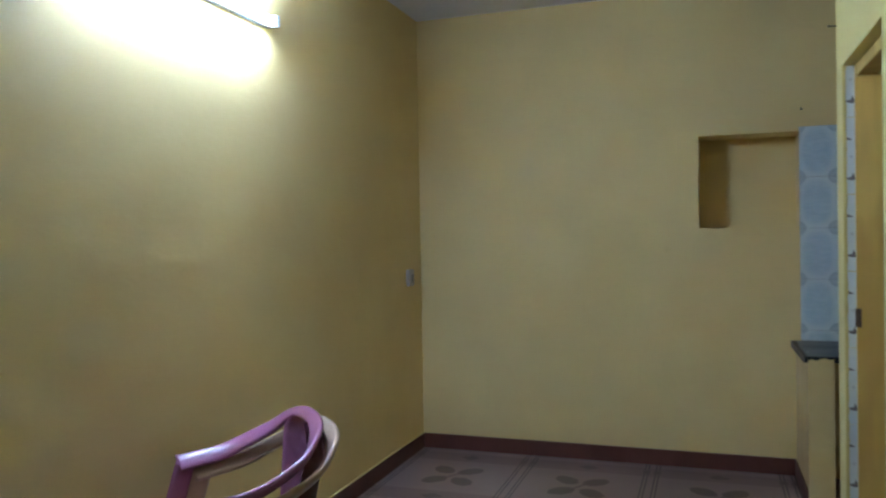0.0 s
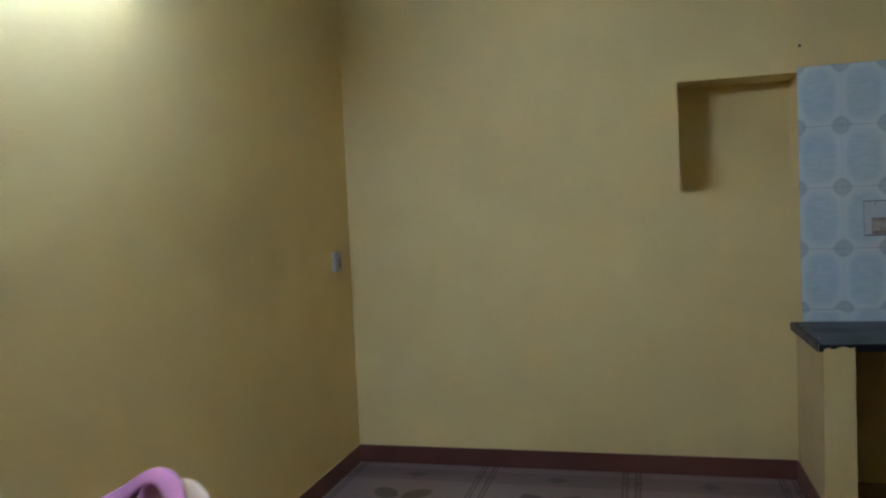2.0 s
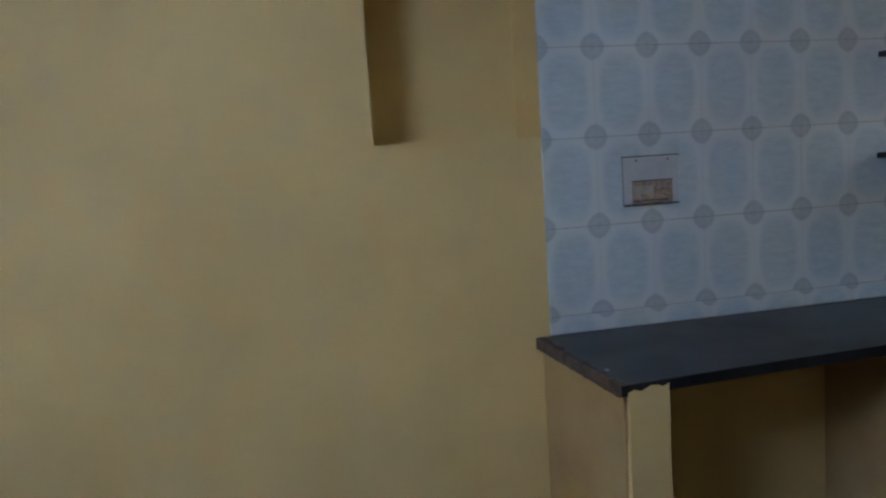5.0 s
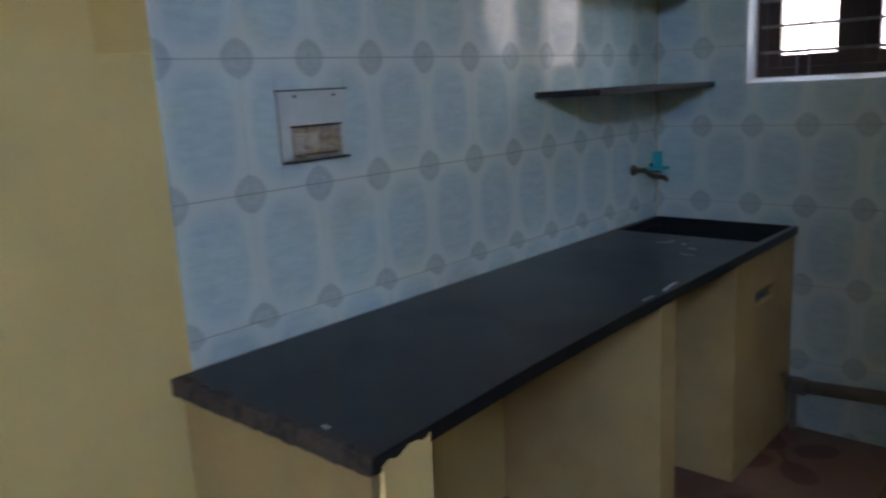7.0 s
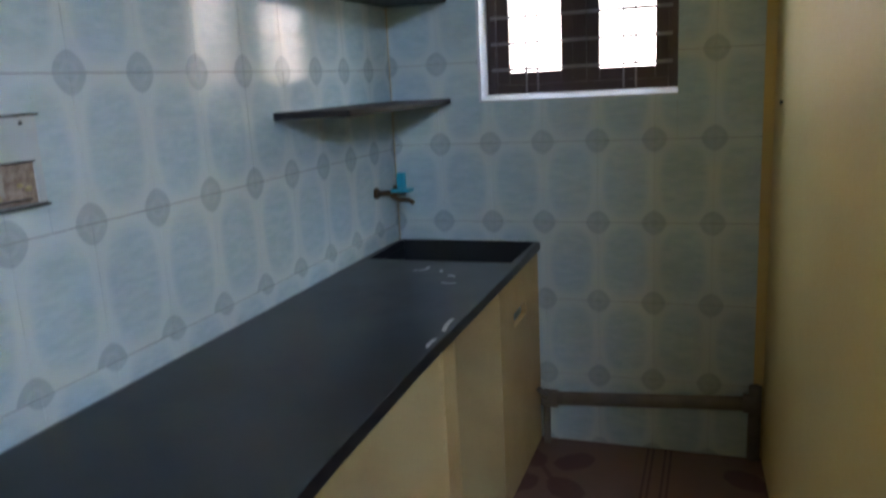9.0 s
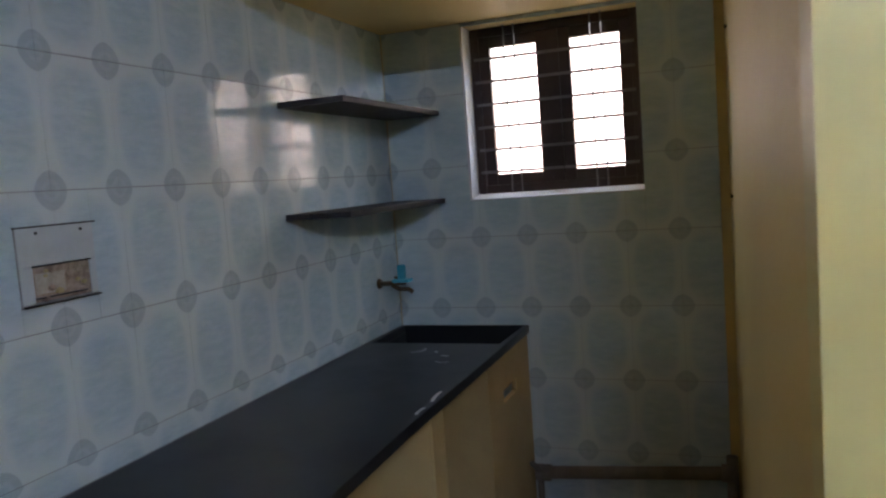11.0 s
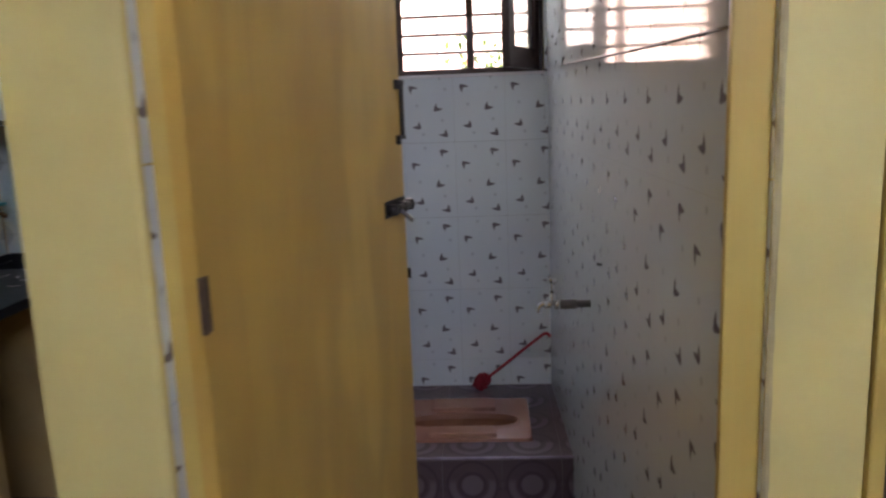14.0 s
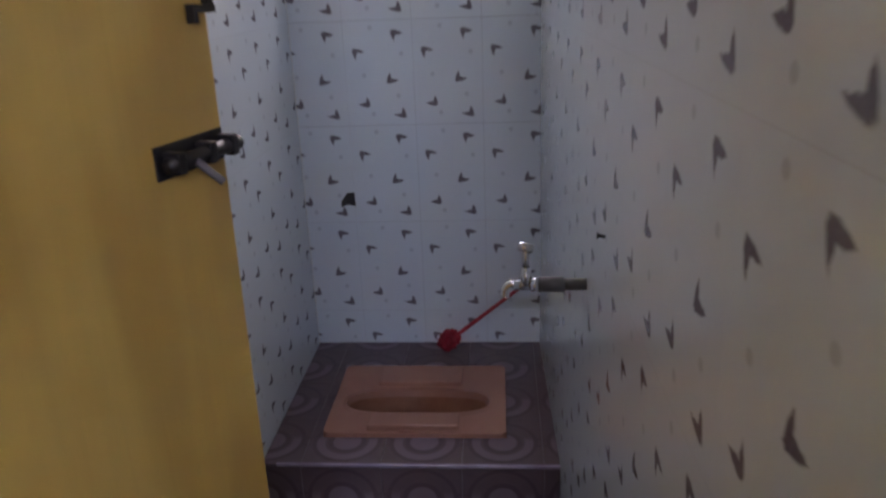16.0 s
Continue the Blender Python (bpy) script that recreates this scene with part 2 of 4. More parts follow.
def make_bird_tile():
    """White glazed tile with five small dark crescent birds and pale dots."""
    m, nt, b = surface("white_bird_print_tile", 0.07)
    c = coords(nt)
    x, y, z = xyz(nt, c)

    def disc(cx, cz, r):
        dx, dz = mth(nt, 'SUBTRACT', x, cx), mth(nt, 'SUBTRACT', z, cz)
        return mth(nt, 'SUBTRACT', mth(nt, 'SQRT', mth(nt, 'ADD', mth(nt, 'MULTIPLY', dx, dx), mth(nt, 'MULTIPLY', dz, dz))), r)

    def wing(along, across, length, w):
        """A curved wing, thick at the body and pointed at the tip."""
        bow = mth(nt, 'MULTIPLY', mth(nt, 'MULTIPLY', along, along), 3.5)
        off = mth(nt, 'ABSOLUTE', mth(nt, 'SUBTRACT', across, mth(nt, 'ADD', 0.003, bow)))
        room = mth(nt, 'SUBTRACT', w, mth(nt, 'MULTIPLY', mth(nt, 'MULTIPLY', along, along), w / (length * length)))
        return mth(nt, 'MULTIPLY', step(nt, mth(nt, 'SUBTRACT', room, off), -0.0014, 0.0030), step(nt, along, -0.004, 0.001))

    wobx = mth(nt, 'MULTIPLY', mth(nt, 'SUBTRACT', grain(nt, 75, 2, c), 0.5), 0.008)

    total = None
    # u from the left joint, v from the top joint, opening of the crescent
    for u, v, ox, oz in ((0.156, 0.045, 1, -1), (0.041, 0.094, 1, -1), (0.138, 0.161, 1, 1), (0.051, 0.229, -1, 1), (0.156, 0.262, -1, 1)):
        cx, cz = u - 0.1, 0.15 - v
        p = mth(nt, 'MULTIPLY', mth(nt, 'SUBTRACT', x, cx - 0.0135 * ox), float(ox))
        q = mth(nt, 'MULTIPLY', mth(nt, 'SUBTRACT', z, cz - 0.0135 * oz), float(oz))
        p, q = mth(nt, 'ADD', p, wobx), mth(nt, 'ADD', q, wobx)
        mark = mth(nt, 'MAXIMUM', wing(p, q, 0.034, 0.0082), wing(q, p, 0.029, 0.0076))
        total = mark if total is None else mth(nt, 'MAXIMUM', total, mark)
    dots = None
    for u, v in ((0.055, 0.154), (0.167, 0.094), (0.153, 0.214), (0.076, 0.266), (0.08, 0.02)):
        d = step(nt, disc(u - 0.1, 0.15 - v, 0.0065), -0.002, 0.002, 1.0, 0.0)
        dots = d if dots is None else mth(nt, 'MAXIMUM', dots, d)
    info = nt.nodes.new("ShaderNodeObjectInfo")
    white = blend(nt, grain(nt, 6, 3, c), (0.67, 0.735, 0.755), (0.73, 0.785, 0.80))
    col = blend(nt, mth(nt, 'MULTIPLY', dots, 0.5), white, (0.42, 0.45, 0.47))
    ink = blend(nt, grain(nt, 160, 2, c), (0.085, 0.06, 0.075), (0.19, 0.15, 0.165))
    col = blend(nt, mth(nt, 'MULTIPLY', total, 0.94), col, ink)
    seam = mth(nt, 'MAXIMUM', step(nt, mth(nt, 'ABSOLUTE', z), 0.1485, 0.1495), mth(nt, 'MULTIPLY', step(nt, mth(nt, 'ABSOLUTE', x), 0.0991, 0.0997), 0.25))
    col = blend(nt, mth(nt, 'MULTIPLY', seam, 0.11), col, (0.28, 0.25, 0.22))
    col = blend(nt, mth(nt, 'MULTIPLY', info.outputs["Random"], 0.08), col, (0.55, 0.56, 0.58))
    nt.links.new(col, b.inputs["Base Color"])
    relief(nt, b, grain(nt, 11, 2.0, c), 0.05, 0.003)
    return m


def make_floor(name, turned, c_ground, c_band, c_ink, c_flower):
    """Printed floor: four-petalled flowers, double lines between them, darker bands across."""
    m, nt, b = surface(name, 0.4, spec=0.4)
    c = coords(nt)
    x, y, z = xyz(nt, c)
    if turned:
        x, y = y, x
    P = 0.765
    u = mth(nt, 'SUBTRACT', mth(nt, 'MODULO', mth(nt, 'ADD', mth(nt, 'ADD', x, 0.915), P * 10.5), P), P / 2)
    v = mth(nt, 'SUBTRACT', mth(nt, 'MODULO', mth(nt, 'ADD', mth(nt, 'SUBTRACT', y, 4.53), P * 10.5), P), P / 2)
    au, av = mth(nt, 'ABSOLUTE', u), mth(nt, 'ABSOLUTE', v)
    wob = mth(nt, 'MULTIPLY', mth(nt, 'SUBTRACT', grain(nt, 28, 3, c), 0.5), 0.9)
    # petals: ellipses on the diagonals
    pu, pv = mth(nt, 'SUBTRACT', au, 0.085), mth(nt, 'SUBTRACT', av, 0.10)
    s, d = mth(nt, 'ADD', pu, pv), mth(nt, 'SUBTRACT', pu, pv)
    pet = mth(nt, 'ADD', mth(nt, 'ADD', mth(nt, 'POWER', mth(nt, 'DIVIDE', s, 0.125), 2.0), mth(nt, 'POWER', mth(nt, 'DIVIDE', d, 0.085), 2.0)), wob)
    petal = step(nt, pet, 0.75, 1.05, 1.0, 0.0)
    stem = mth(nt, 'MULTIPLY', step(nt, mth(nt, 'ABSOLUTE', mth(nt, 'SUBTRACT', u, mth(nt, 'MULTIPLY', v, 0.6))), 0.008, 0.014, 1.0, 0.0), step(nt, av, 0.09, 0.11, 1.0, 0.0))
    mg = mth(nt, 'SUBTRACT', P / 2, au)
    lines = None
    for off in (0.022, 0.042):
        l = step(nt, mth(nt, 'ABSOLUTE', mth(nt, 'SUBTRACT', mg, off)), 0.003, 0.0055, 1.0, 0.0)
        lines = l if lines is None else mth(nt, 'MAXIMUM', lines, l)
    mv = mth(nt, 'SUBTRACT', P / 2, av)
    band = step(nt, mv, 0.085, 0.09, 1.0, 0.0)
    lines = mth(nt, 'MULTIPLY', lines, step(nt, mv, 0.04, 0.045))
    bud = mth(nt, 'MULTIPLY', step(nt, mth(nt, 'ADD', mth(nt, 'DIVIDE', au, 0.07), mth(nt, 'ADD', mth(nt, 'DIVIDE', mv, 0.05), wob)), 0.8, 1.1, 1.0, 0.0), 0.8)
    sq = mth(nt, 'MULTIPLY', step(nt, mth(nt, 'ABSOLUTE', mth(nt, 'SUBTRACT', mg, 0.032)), 0.018, 0.024, 1.0, 0.0), step(nt, mv, 0.03, 0.036, 1.0, 0.0))
    col = blend(nt, grain(nt, 9, 5, c), c_ground, tuple(k * 0.84 for k in c_ground))
    col = blend(nt, band, col, c_band)
    col = blend(nt, mth(nt, 'MULTIPLY', petal, 0.9), col, c_flower)
    col = blend(nt, mth(nt, 'MULTIPLY', stem, 0.7), col, c_flower)
    col = blend(nt, mth(nt, 'MAXIMUM', bud, mth(nt, 'MULTIPLY', sq, 0.8)), col, c_flower)
    col = blend(nt, mth(nt, 'MULTIPLY', lines, 0.9), col, c_ink)
    nt.links.new(col, b.inputs["Base Color"])
    relief(nt, b, grain(nt, 30, 3, c), 0.05, 0.001)
    return m


def make_ring_tile():
    """Purple-brown floor tile of the toilet: light rings and dark outlines."""
    m, nt, b = surface("ring_print_floor_tile", 0.3)
    c = coords(nt)
    x, y, z = xyz(nt, c)
    ax, ay = mth(nt, 'ABSOLUTE', x), mth(nt, 'ABSOLUTE', y)
    r = mth(nt, 'SQRT', mth(nt, 'ADD', mth(nt, 'MULTIPLY', x, x), mth(nt, 'MULTIPLY', y, y)))
    dark = mth(nt, 'MULTIPLY', step(nt, r, 0.036, 0.039), step(nt, r, 0.048, 0.051, 1.0, 0.0))
    dark2 = mth(nt, 'MULTIPLY', step(nt, r, 0.078, 0.081), step(nt, r, 0.088, 0.091, 1.0, 0.0))
    bars = mth(nt, 'MULTIPLY', mth(nt, 'MULTIPLY', step(nt, ax, 0.010, 0.012), step(nt, ax, 0.017, 0.019, 1.0, 0.0)), step(nt, r, 0.085, 0.087))
    bars2 = mth(nt, 'MULTIPLY', mth(nt, 'MULTIPLY', step(nt, ay, 0.010, 0.012), step(nt, ay, 0.017, 0.019, 1.0, 0.0)), step(nt, r, 0.085, 0.087))
    ink = mth(nt, 'MAXIMUM', mth(nt, 'MAXIMUM', dark, dark2), mth(nt, 'MAXIMUM', bars, bars2))
    light = mth(nt, 'MAXIMUM', step(nt, r, 0.035, 0.037, 1.0, 0.0), mth(nt, 'MULTIPLY', mth(nt, 'MULTIPLY', step(nt, r, 0.055, 0.058), step(nt, x, 0.0, 0.03, 1.0, 0.0)), step(nt, r, 0.077, 0.079, 1.0, 0.0)))
    base = blend(nt, grain(nt, 30, 4, c), (0.105, 0.066, 0.072), (0.145, 0.095, 0.10))
    col = blend(nt, mth(nt, 'MULTIPLY', light, 0.5), base, (0.255, 0.195, 0.235))
    col = blend(nt, mth(nt, 'MULTIPLY', ink, 0.75), col, (0.085, 0.05, 0.055))
    nt.links.new(col, b.inputs["Base Color"])
    relief(nt, b, grain(nt, 30, 3, c), 0.05, 0.001)
    return m


def make_glass(name, tint=(0.93, 0.97, 0.97), rough=0.0):
    m, nt, b = surface(name, rough)
    b.inputs["Base Color"].default_value = (*tint, 1)
    b.inputs["Transmission Weight"].default_value = 1.0
    b.inputs["IOR"].default_value = 1.05
    return m


def make_tube_glow():
    m, nt, b = surface("fluorescent_tube_glow", 0.3)
    b.inputs["Base Color"].default_value = (0.9, 0.9, 0.9, 1)
    b.inputs["Emission Color"].default_value = (*TUBE_COLOUR, 1)
    b.inputs["Emission Strength"].default_value = TUBE_STRENGTH
    return m


GRANITE = make_granite()
SLATE = mottled("dull_black_stone", (0.02, 0.019, 0.02), (0.035, 0.032, 0.031), 8, 120, 0.62, spec=0.25)
DOORWOOD = make_wood("varnished_yellow_board", (0.68, 0.44, 0.105), (0.56, 0.34, 0.072), (0.40, 0.22, 0.045))
FRAMEWOOD = make_wood("yellow_varnished_frame", (0.60, 0.44, 0.12), (0.55, 0.385, 0.10), (0.43, 0.27, 0.065), 0.45)
BROWNDOOR = make_wood("dark_brown_door", (0.06, 0.03, 0.016), (0.045, 0.022, 0.012), (0.025, 0.012, 0.008))
KTILE = make_kitchen_tile()
BTILE = make_bird_tile()
RTILE = make_ring_tile()
FLOOR = make_floor("printed_floor_main", False, (0.22, 0.152, 0.128), (0.15, 0.095, 0.08), (0.03, 0.014, 0.01), (0.055, 0.023, 0.012))
KFLOOR = make_floor("printed_floor_kitchen", True, (0.21, 0.12, 0.088), (0.17, 0.09, 0.066), (0.08, 0.035, 0.026), (0.11, 0.04, 0.029))
GLASS = make_glass("clear_window_glass")
FROST = make_glass("frosted_casement_glass", (0.55, 0.63, 0.66), 0.35)
GLOW = make_tube_glow()


# ---- mesh helpers ----
def link(name, bm, mats, parent=None, label="", smooth=False):
    me = bpy.data.meshes.new(name)
    bm.normal_update()
    bm.to_mesh(me)
    bm.free()
    for m in (mats if isinstance(mats, (list, tuple)) else [mats]):
        me.materials.append(m)
    if smooth:
        for p in me.polygons:
            p.use_smooth = True
    ob = new(name, me)
    ob.parent = parent
    if label:
        ob["label"] = label
    return ob


def part(name, bm, material, parent, label="", smooth=False):
    return link(name, bm, material, parent, label, smooth)


def bx(bm, x0, x1, y0, y1, z0, z1, bevel=0.0, index=0):
    r = bmesh.ops.create_cube(bm, size=1.0)
    vs = r["verts"]
    for v in vs:
        v.co = Vector(((x0 + x1) / 2 + v.co.x * (x1 - x0), (y0 + y1) / 2 + v.co.y * (y1 - y0), (z0 + z1) / 2 + v.co.z * (z1 - z0)))
    fs = {f for v in vs for f in v.link_faces}
    for f in fs:
        f.material_index = index
    if bevel > 0:
        es = list({e for v in vs for e in v.link_edges})
        bmesh.ops.bevel(bm, geom=es, offset=bevel, segments=2, affect='EDGES', profile=0.6)
    return vs


def box(*a, **k):
    bm = bmesh.new()
    bx(bm, *a, **k)
    return bm


def rod(bm, a, b, r, r2=None, n=12):
    """A round bar from a to b."""
    a, b = Vector(a), Vector(b)
    d = b - a
    m = Matrix.Translation((a + b) / 2) @ d.to_track_quat('Z', 'Y').to_matrix().to_4x4()
    bmesh.ops.create_cone(bm, cap_ends=True, segments=n, radius1=r, radius2=r if r2 is None else r2, depth=d.length, matrix=m)
    return bm


def smooth_path(pts, per=6):
    """Catmull-Rom through the points."""
    P = [Vector(p) for p in pts]
    P = [P[0] * 2 - P[1]] + P + [P[-1] * 2 - P[-2]]
    out = []
    for i in range(1, len(P) - 2):
        p0, p1, p2, p3 = P[i - 1:i + 3]
        for k in range(per):
            t = k / per
            out.append(0.5 * ((2 * p1) + (p2 - p0) * t + (2 * p0 - 5 * p1 + 4 * p2 - p3) * t * t + (3 * p1 - p0 - 3 * p2 + p3) * t ** 3))
    out.append(P[-2])
    return out


def sweep(pts, wa, wb, up=(0, 0, 1), n=10, power=2.6, per=6, bm=None):
    """A bar with a rounded cross-section along a smooth path; wa sideways, wb along up."""
    bm = bm or bmesh.new()
    path = smooth_path(pts, per)
    rings = []
    for i, p in enumerate(path):
        t = (path[min(i + 1, len(path) - 1)] - path[max(i - 1, 0)]).normalized()
        s = t.cross(Vector(up(p) if callable(up) else up)).normalized()
        u = s.cross(t).normalized()
        f = i / (len(path) - 1)
        a = wa(f) if callable(wa) else wa
        c = wb(f) if callable(wb) else wb
        ring = []
        for k in range(n):
            th = 2 * math.pi * k / n
            cx, sx = math.cos(th), math.sin(th)
            ring.append(bm.verts.new(p + s * (a * math.copysign(abs(cx) ** (2 / power), cx)) + u * (c * math.copysign(abs(sx) ** (2 / power), sx))))
        rings.append(ring)
    for r0, r1 in zip(rings, rings[1:]):
        for k in range(n):
            bm.faces.new((r0[k], r0[(k + 1) % n], r1[(k + 1) % n], r1[k]))
    bm.faces.new(rings[0][::-1])
    bm.faces.new(rings[-1])
    return bm


def cells(a_cuts, z_cuts, holes, lo, hi, axis):
    """Boxes of a wall with openings. a runs along the wall; axis is the wall's thin axis ('x' or 'y')."""
    bm = bmesh.new()
    for a0, a1 in zip(a_cuts, a_cuts[1:]):
        for z0, z1 in zip(z_cuts, z_cuts[1:]):
            if any(h[0] <= a0 and a1 <= h[1] and h[2] <= z0 and z1 <= h[3] for h in holes):
                continue
            if axis == 'x':
                bx(bm, lo, hi, a0, a1, z0, z1)
            else:
                bx(bm, a0, a1, lo, hi, z0, z1)
    return bm


def thing(name, m, label, category, group=""):
    ob = new(name)
    ob.matrix_world = m
    return tagged(ob, label, category, group)


def structure(ob, label, category):
    return tagged(ob, label, category, kind="structure")


# ---- large structure ----
floor = structure(link("floor", box(X_L - 0.2, X_R, Y_S - 0.2, Y_N + 0.3, -0.15, 0.0), FLOOR), "printed grey floor with brown flowers and double lines", "floor")
floor_kitchen = structure(link("floor_kitchen", box(X_R, X_E + 0.2, 3.60, Y_N + 0.3, -0.15, 0.0), KFLOOR), "reddish brown printed kitchen floor with dark flowers", "floor")
floor_toilet = structure(link("floor_toilet", box(X_R, X_E + 0.2, Y_S - 0.2, 3.60, -0.15, 0.0), CEMENT), "grey cement floor inside the toilet", "floor")
ceiling = structure(link("ceiling", box(X_L - 0.2, X_E + 0.2, Y_S - 0.2, Y_N + 0.3, Z_C, Z_C + 0.14), WHITE), "white painted flat ceiling", "ceiling")
wall_west = structure(link("wall_west", box(X_L - 0.2, X_L, Y_S - 0.2, Y_N + 0.3, 0, Z_C), PAINT), "yellow painted wall with a tube light", "wall")
wall_south = structure(link("wall_south", box(X_L, X_E, Y_S - 0.2, Y_S, 0, Z_C), PAINT), "plain yellow painted wall", "wall")

# north wall with the niche
NX0, NX1, NZ0, NZ1 = -0.245, 0.327, 1.479, 2.041
bm = cells([X_L, NX0, NX1, X_E + 0.2], [0, NZ0, NZ1, Z_C], [(NX0, NX1, NZ0, NZ1)], Y_N, Y_N + 0.27, 'y')
bx(bm, X_L, X_E + 0.2, Y_N + 0.27, Y_N + 0.37, 0, Z_C)
wall_north = structure(link("wall_north", bm, PAINT), "yellow painted wall with a square niche, tiled over the worktop", "wall")

# outer east wall with the two windows
KW = (4.01, 4.722, 1.333, 2.05)
TW = (2.83, 3.53, 1.45, 2.03)
bm = cells([Y_S - 0.2, TW[0], TW[1], KW[0], KW[1], Y_N], [0, KW[2], TW[2], TW[3], KW[3], Z_C],
           [KW, TW], X_E + 0.008, X_E + 0.2, 'x')
wall_east = structure(link("wall_east", bm, PAINT), "outer wall with two barred windows, tiled inside", "wall")

# wall with the doors
bm = cells([Y_S, 1.78, 2.633, 2.745, 3.475, 3.617], [0, 2.093, Z_C], [(2.745, 3.475, 0, 2.093), (1.78, 2.633, 0, 2.093)], X_R, X_R + 0.14, 'x')
wall_doors = structure(link("wall_doors", bm, PAINT_END), "pale yellow wall with two door openings", "wall")


def prism(bm, pts, z0, z1):
    lo = [bm.verts.new((x, y, z0)) for x, y in pts]
    hi = [bm.verts.new((x, y, z1)) for x, y in pts]
    n = len(pts)
    for i in range(n):
        bm.faces.new((lo[i], lo[(i + 1) % n], hi[(i + 1) % n], hi[i]))
    bm.faces.new(lo[::-1])
    bm.faces.new(hi)


bm = bmesh.new()
prism(bm, [(X_R + 0.14, 3.548), (X_E + 0.008, 3.548), (X_E + 0.008, 3.70), (X_R + 0.14, 3.617)], 0, Z_C)
wall_partition = structure(link("wall_partition", bm, PAINT), "yellow partition between kitchen and toilet", "wall")
bm = bmesh.new()
prism(bm, [(0.427, 2.66), (X_E + 0.008, 2.66), (X_E + 0.008, 2.8098), (0.427, 2.7598)], 0, Z_C)
wall_toilet = structure(link("wall_toilet", bm, PAINT), "toilet side wall covered with white printed tiles", "wall")
loft = structure(link("loft_slab", box(1.05, X_E + 0.008, 3.60, Y_N, Z_LOFT, Z_LOFT + 0.09), PAINT), "yellow painted concrete loft slab over the kitchen", "ceiling")

# skirting: painted band with a thin light top edge
bm = bmesh.new()
bx(bm, X_L, 0.285, Y_N - 0.006, Y_N, 0, 0.1)
bx(bm, X_L, X_L + 0.006, Y_S, Y_N - 0.006, 0, 0.1)
bx(bm, X_R - 0.006, X_R, Y_S, 1.72, 0, 0.1)
bx(bm, 0.279, 0.285, 4.49, Y_N - 0.006, 0, 0.1)
structure(link("baseboard", bm, SKIRT), "dark red-brown painted skirting band", "baseboard")
bm = bmesh.new()
bx(bm, X_L, X_L + 0.004, Y_S, Y_N, 0.1, 0.106)
structure(link("trim", bm, PAINT_END), "thin pale paint line over the skirting", "trim")


# ---- tiles ----
TILE_CACHE = {}


def tile_mesh(key, a0, a1, z0, z1, th, material, floor_tile=False):
    """A tile, or a cut piece of one, about the middle of the whole tile; bevelled front edge."""
    k = (key, round(a0, 4), round(a1, 4), round(z0, 4), round(z1, 4))
    if k in TILE_CACHE:
        return TILE_CACHE[k]
    e = min(0.0007 if key.startswith("kitchen") else 0.00004, (a1 - a0) / 4, (z1 - z0) / 4)
    rings = [(e, 0.0), (0.0, e), (0.0, th)]
    vs = []
    for ins, d in rings:
        for a, z in ((a0 + ins, z0 + ins), (a1 - ins, z0 + ins), (a1 - ins, z1 - ins), (a0 + ins, z1 - ins)):
            vs.append((a, z, -d) if floor_tile else (a, d, z))
    fs = [(0, 1, 2, 3)]
    for r in (0, 4):
        for i in range(4):
            fs.append((r + (i + 1) % 4, r + i, r + 4 + i, r + 4 + (i + 1) % 4))
    me = bpy.data.meshes.new("tile")
    me.from_pydata(vs, [], fs)
    me.materials.append(material)
    TILE_CACHE[k] = me
    return me


def minus(rect, hole):
    a0, a1, z0, z1 = rect
    h0, h1, k0, k1 = hole
    if h1 <= a0 or h0 >= a1 or k1 <= z0 or k0 >= z1:
        return [rect]
    out = []
    if h0 > a0:
        out.append((a0, h0, z0, z1))
    if h1 < a1:
        out.append((h1, a1, z0, z1))
    m0, m1 = max(a0, h0), min(a1, h1)
    if k0 > z0:
        out.append((m0, m1, z0, k0))
    if k1 < z1:
        out.append((m0, m1, k1, z1))
    return out


def tiled(parent, base, a0, a1, z0, z1, ja, jz, w, h, material, key, holes=(), gap_a=0.0006, gap_z=0.002, th=0.008, floor_tile=False):
    """Tiles over a rectangle of the plane given by base (x along, z up, y into the wall); joints pass through ja, jz."""
    rng = random.Random(key)
    i0, i1 = math.floor((a0 - ja) / w + 1e-6), math.ceil((a1 - ja) / w - 1e-6)
    k0, k1 = math.floor((z0 - jz) / h + 1e-6), math.ceil((z1 - jz) / h - 1e-6)
    for i in range(i0, i1):
        for k in range(k0, k1):
            ca, cz = ja + (i + 0.5) * w, jz + (k + 0.5) * h
            rects = [(max(a0, ca - w / 2), min(a1, ca + w / 2), max(z0, cz - h / 2), min(z1, cz + h / 2))]
            for hole in holes:
                rects = [r for q in rects for r in minus(q, hole)]
            for r in rects:
                b0, b1, y0, y1 = r[0] + gap_a / 2, r[1] - gap_a / 2, r[2] + gap_z / 2, r[3] - gap_z / 2
                if b1 - b0 < 0.006 or y1 - y0 < 0.006:
                    continue
                ob = new("tile", tile_mesh(key, b0 - ca, b1 - ca, y0 - cz, y1 - cz, th, material, floor_tile))
                tilt = 0.12 if key.startswith("kitchen") else 0.0
                tip = pose(0, 0, 0, rng.uniform(-tilt, tilt), 0, rng.uniform(-tilt, tilt))
                ob.parent = parent
                ob.matrix_world = base @ (Matrix.Translation((ca, cz, 0)) if floor_tile else Matrix.Translation((ca, 0, cz))) @ tip


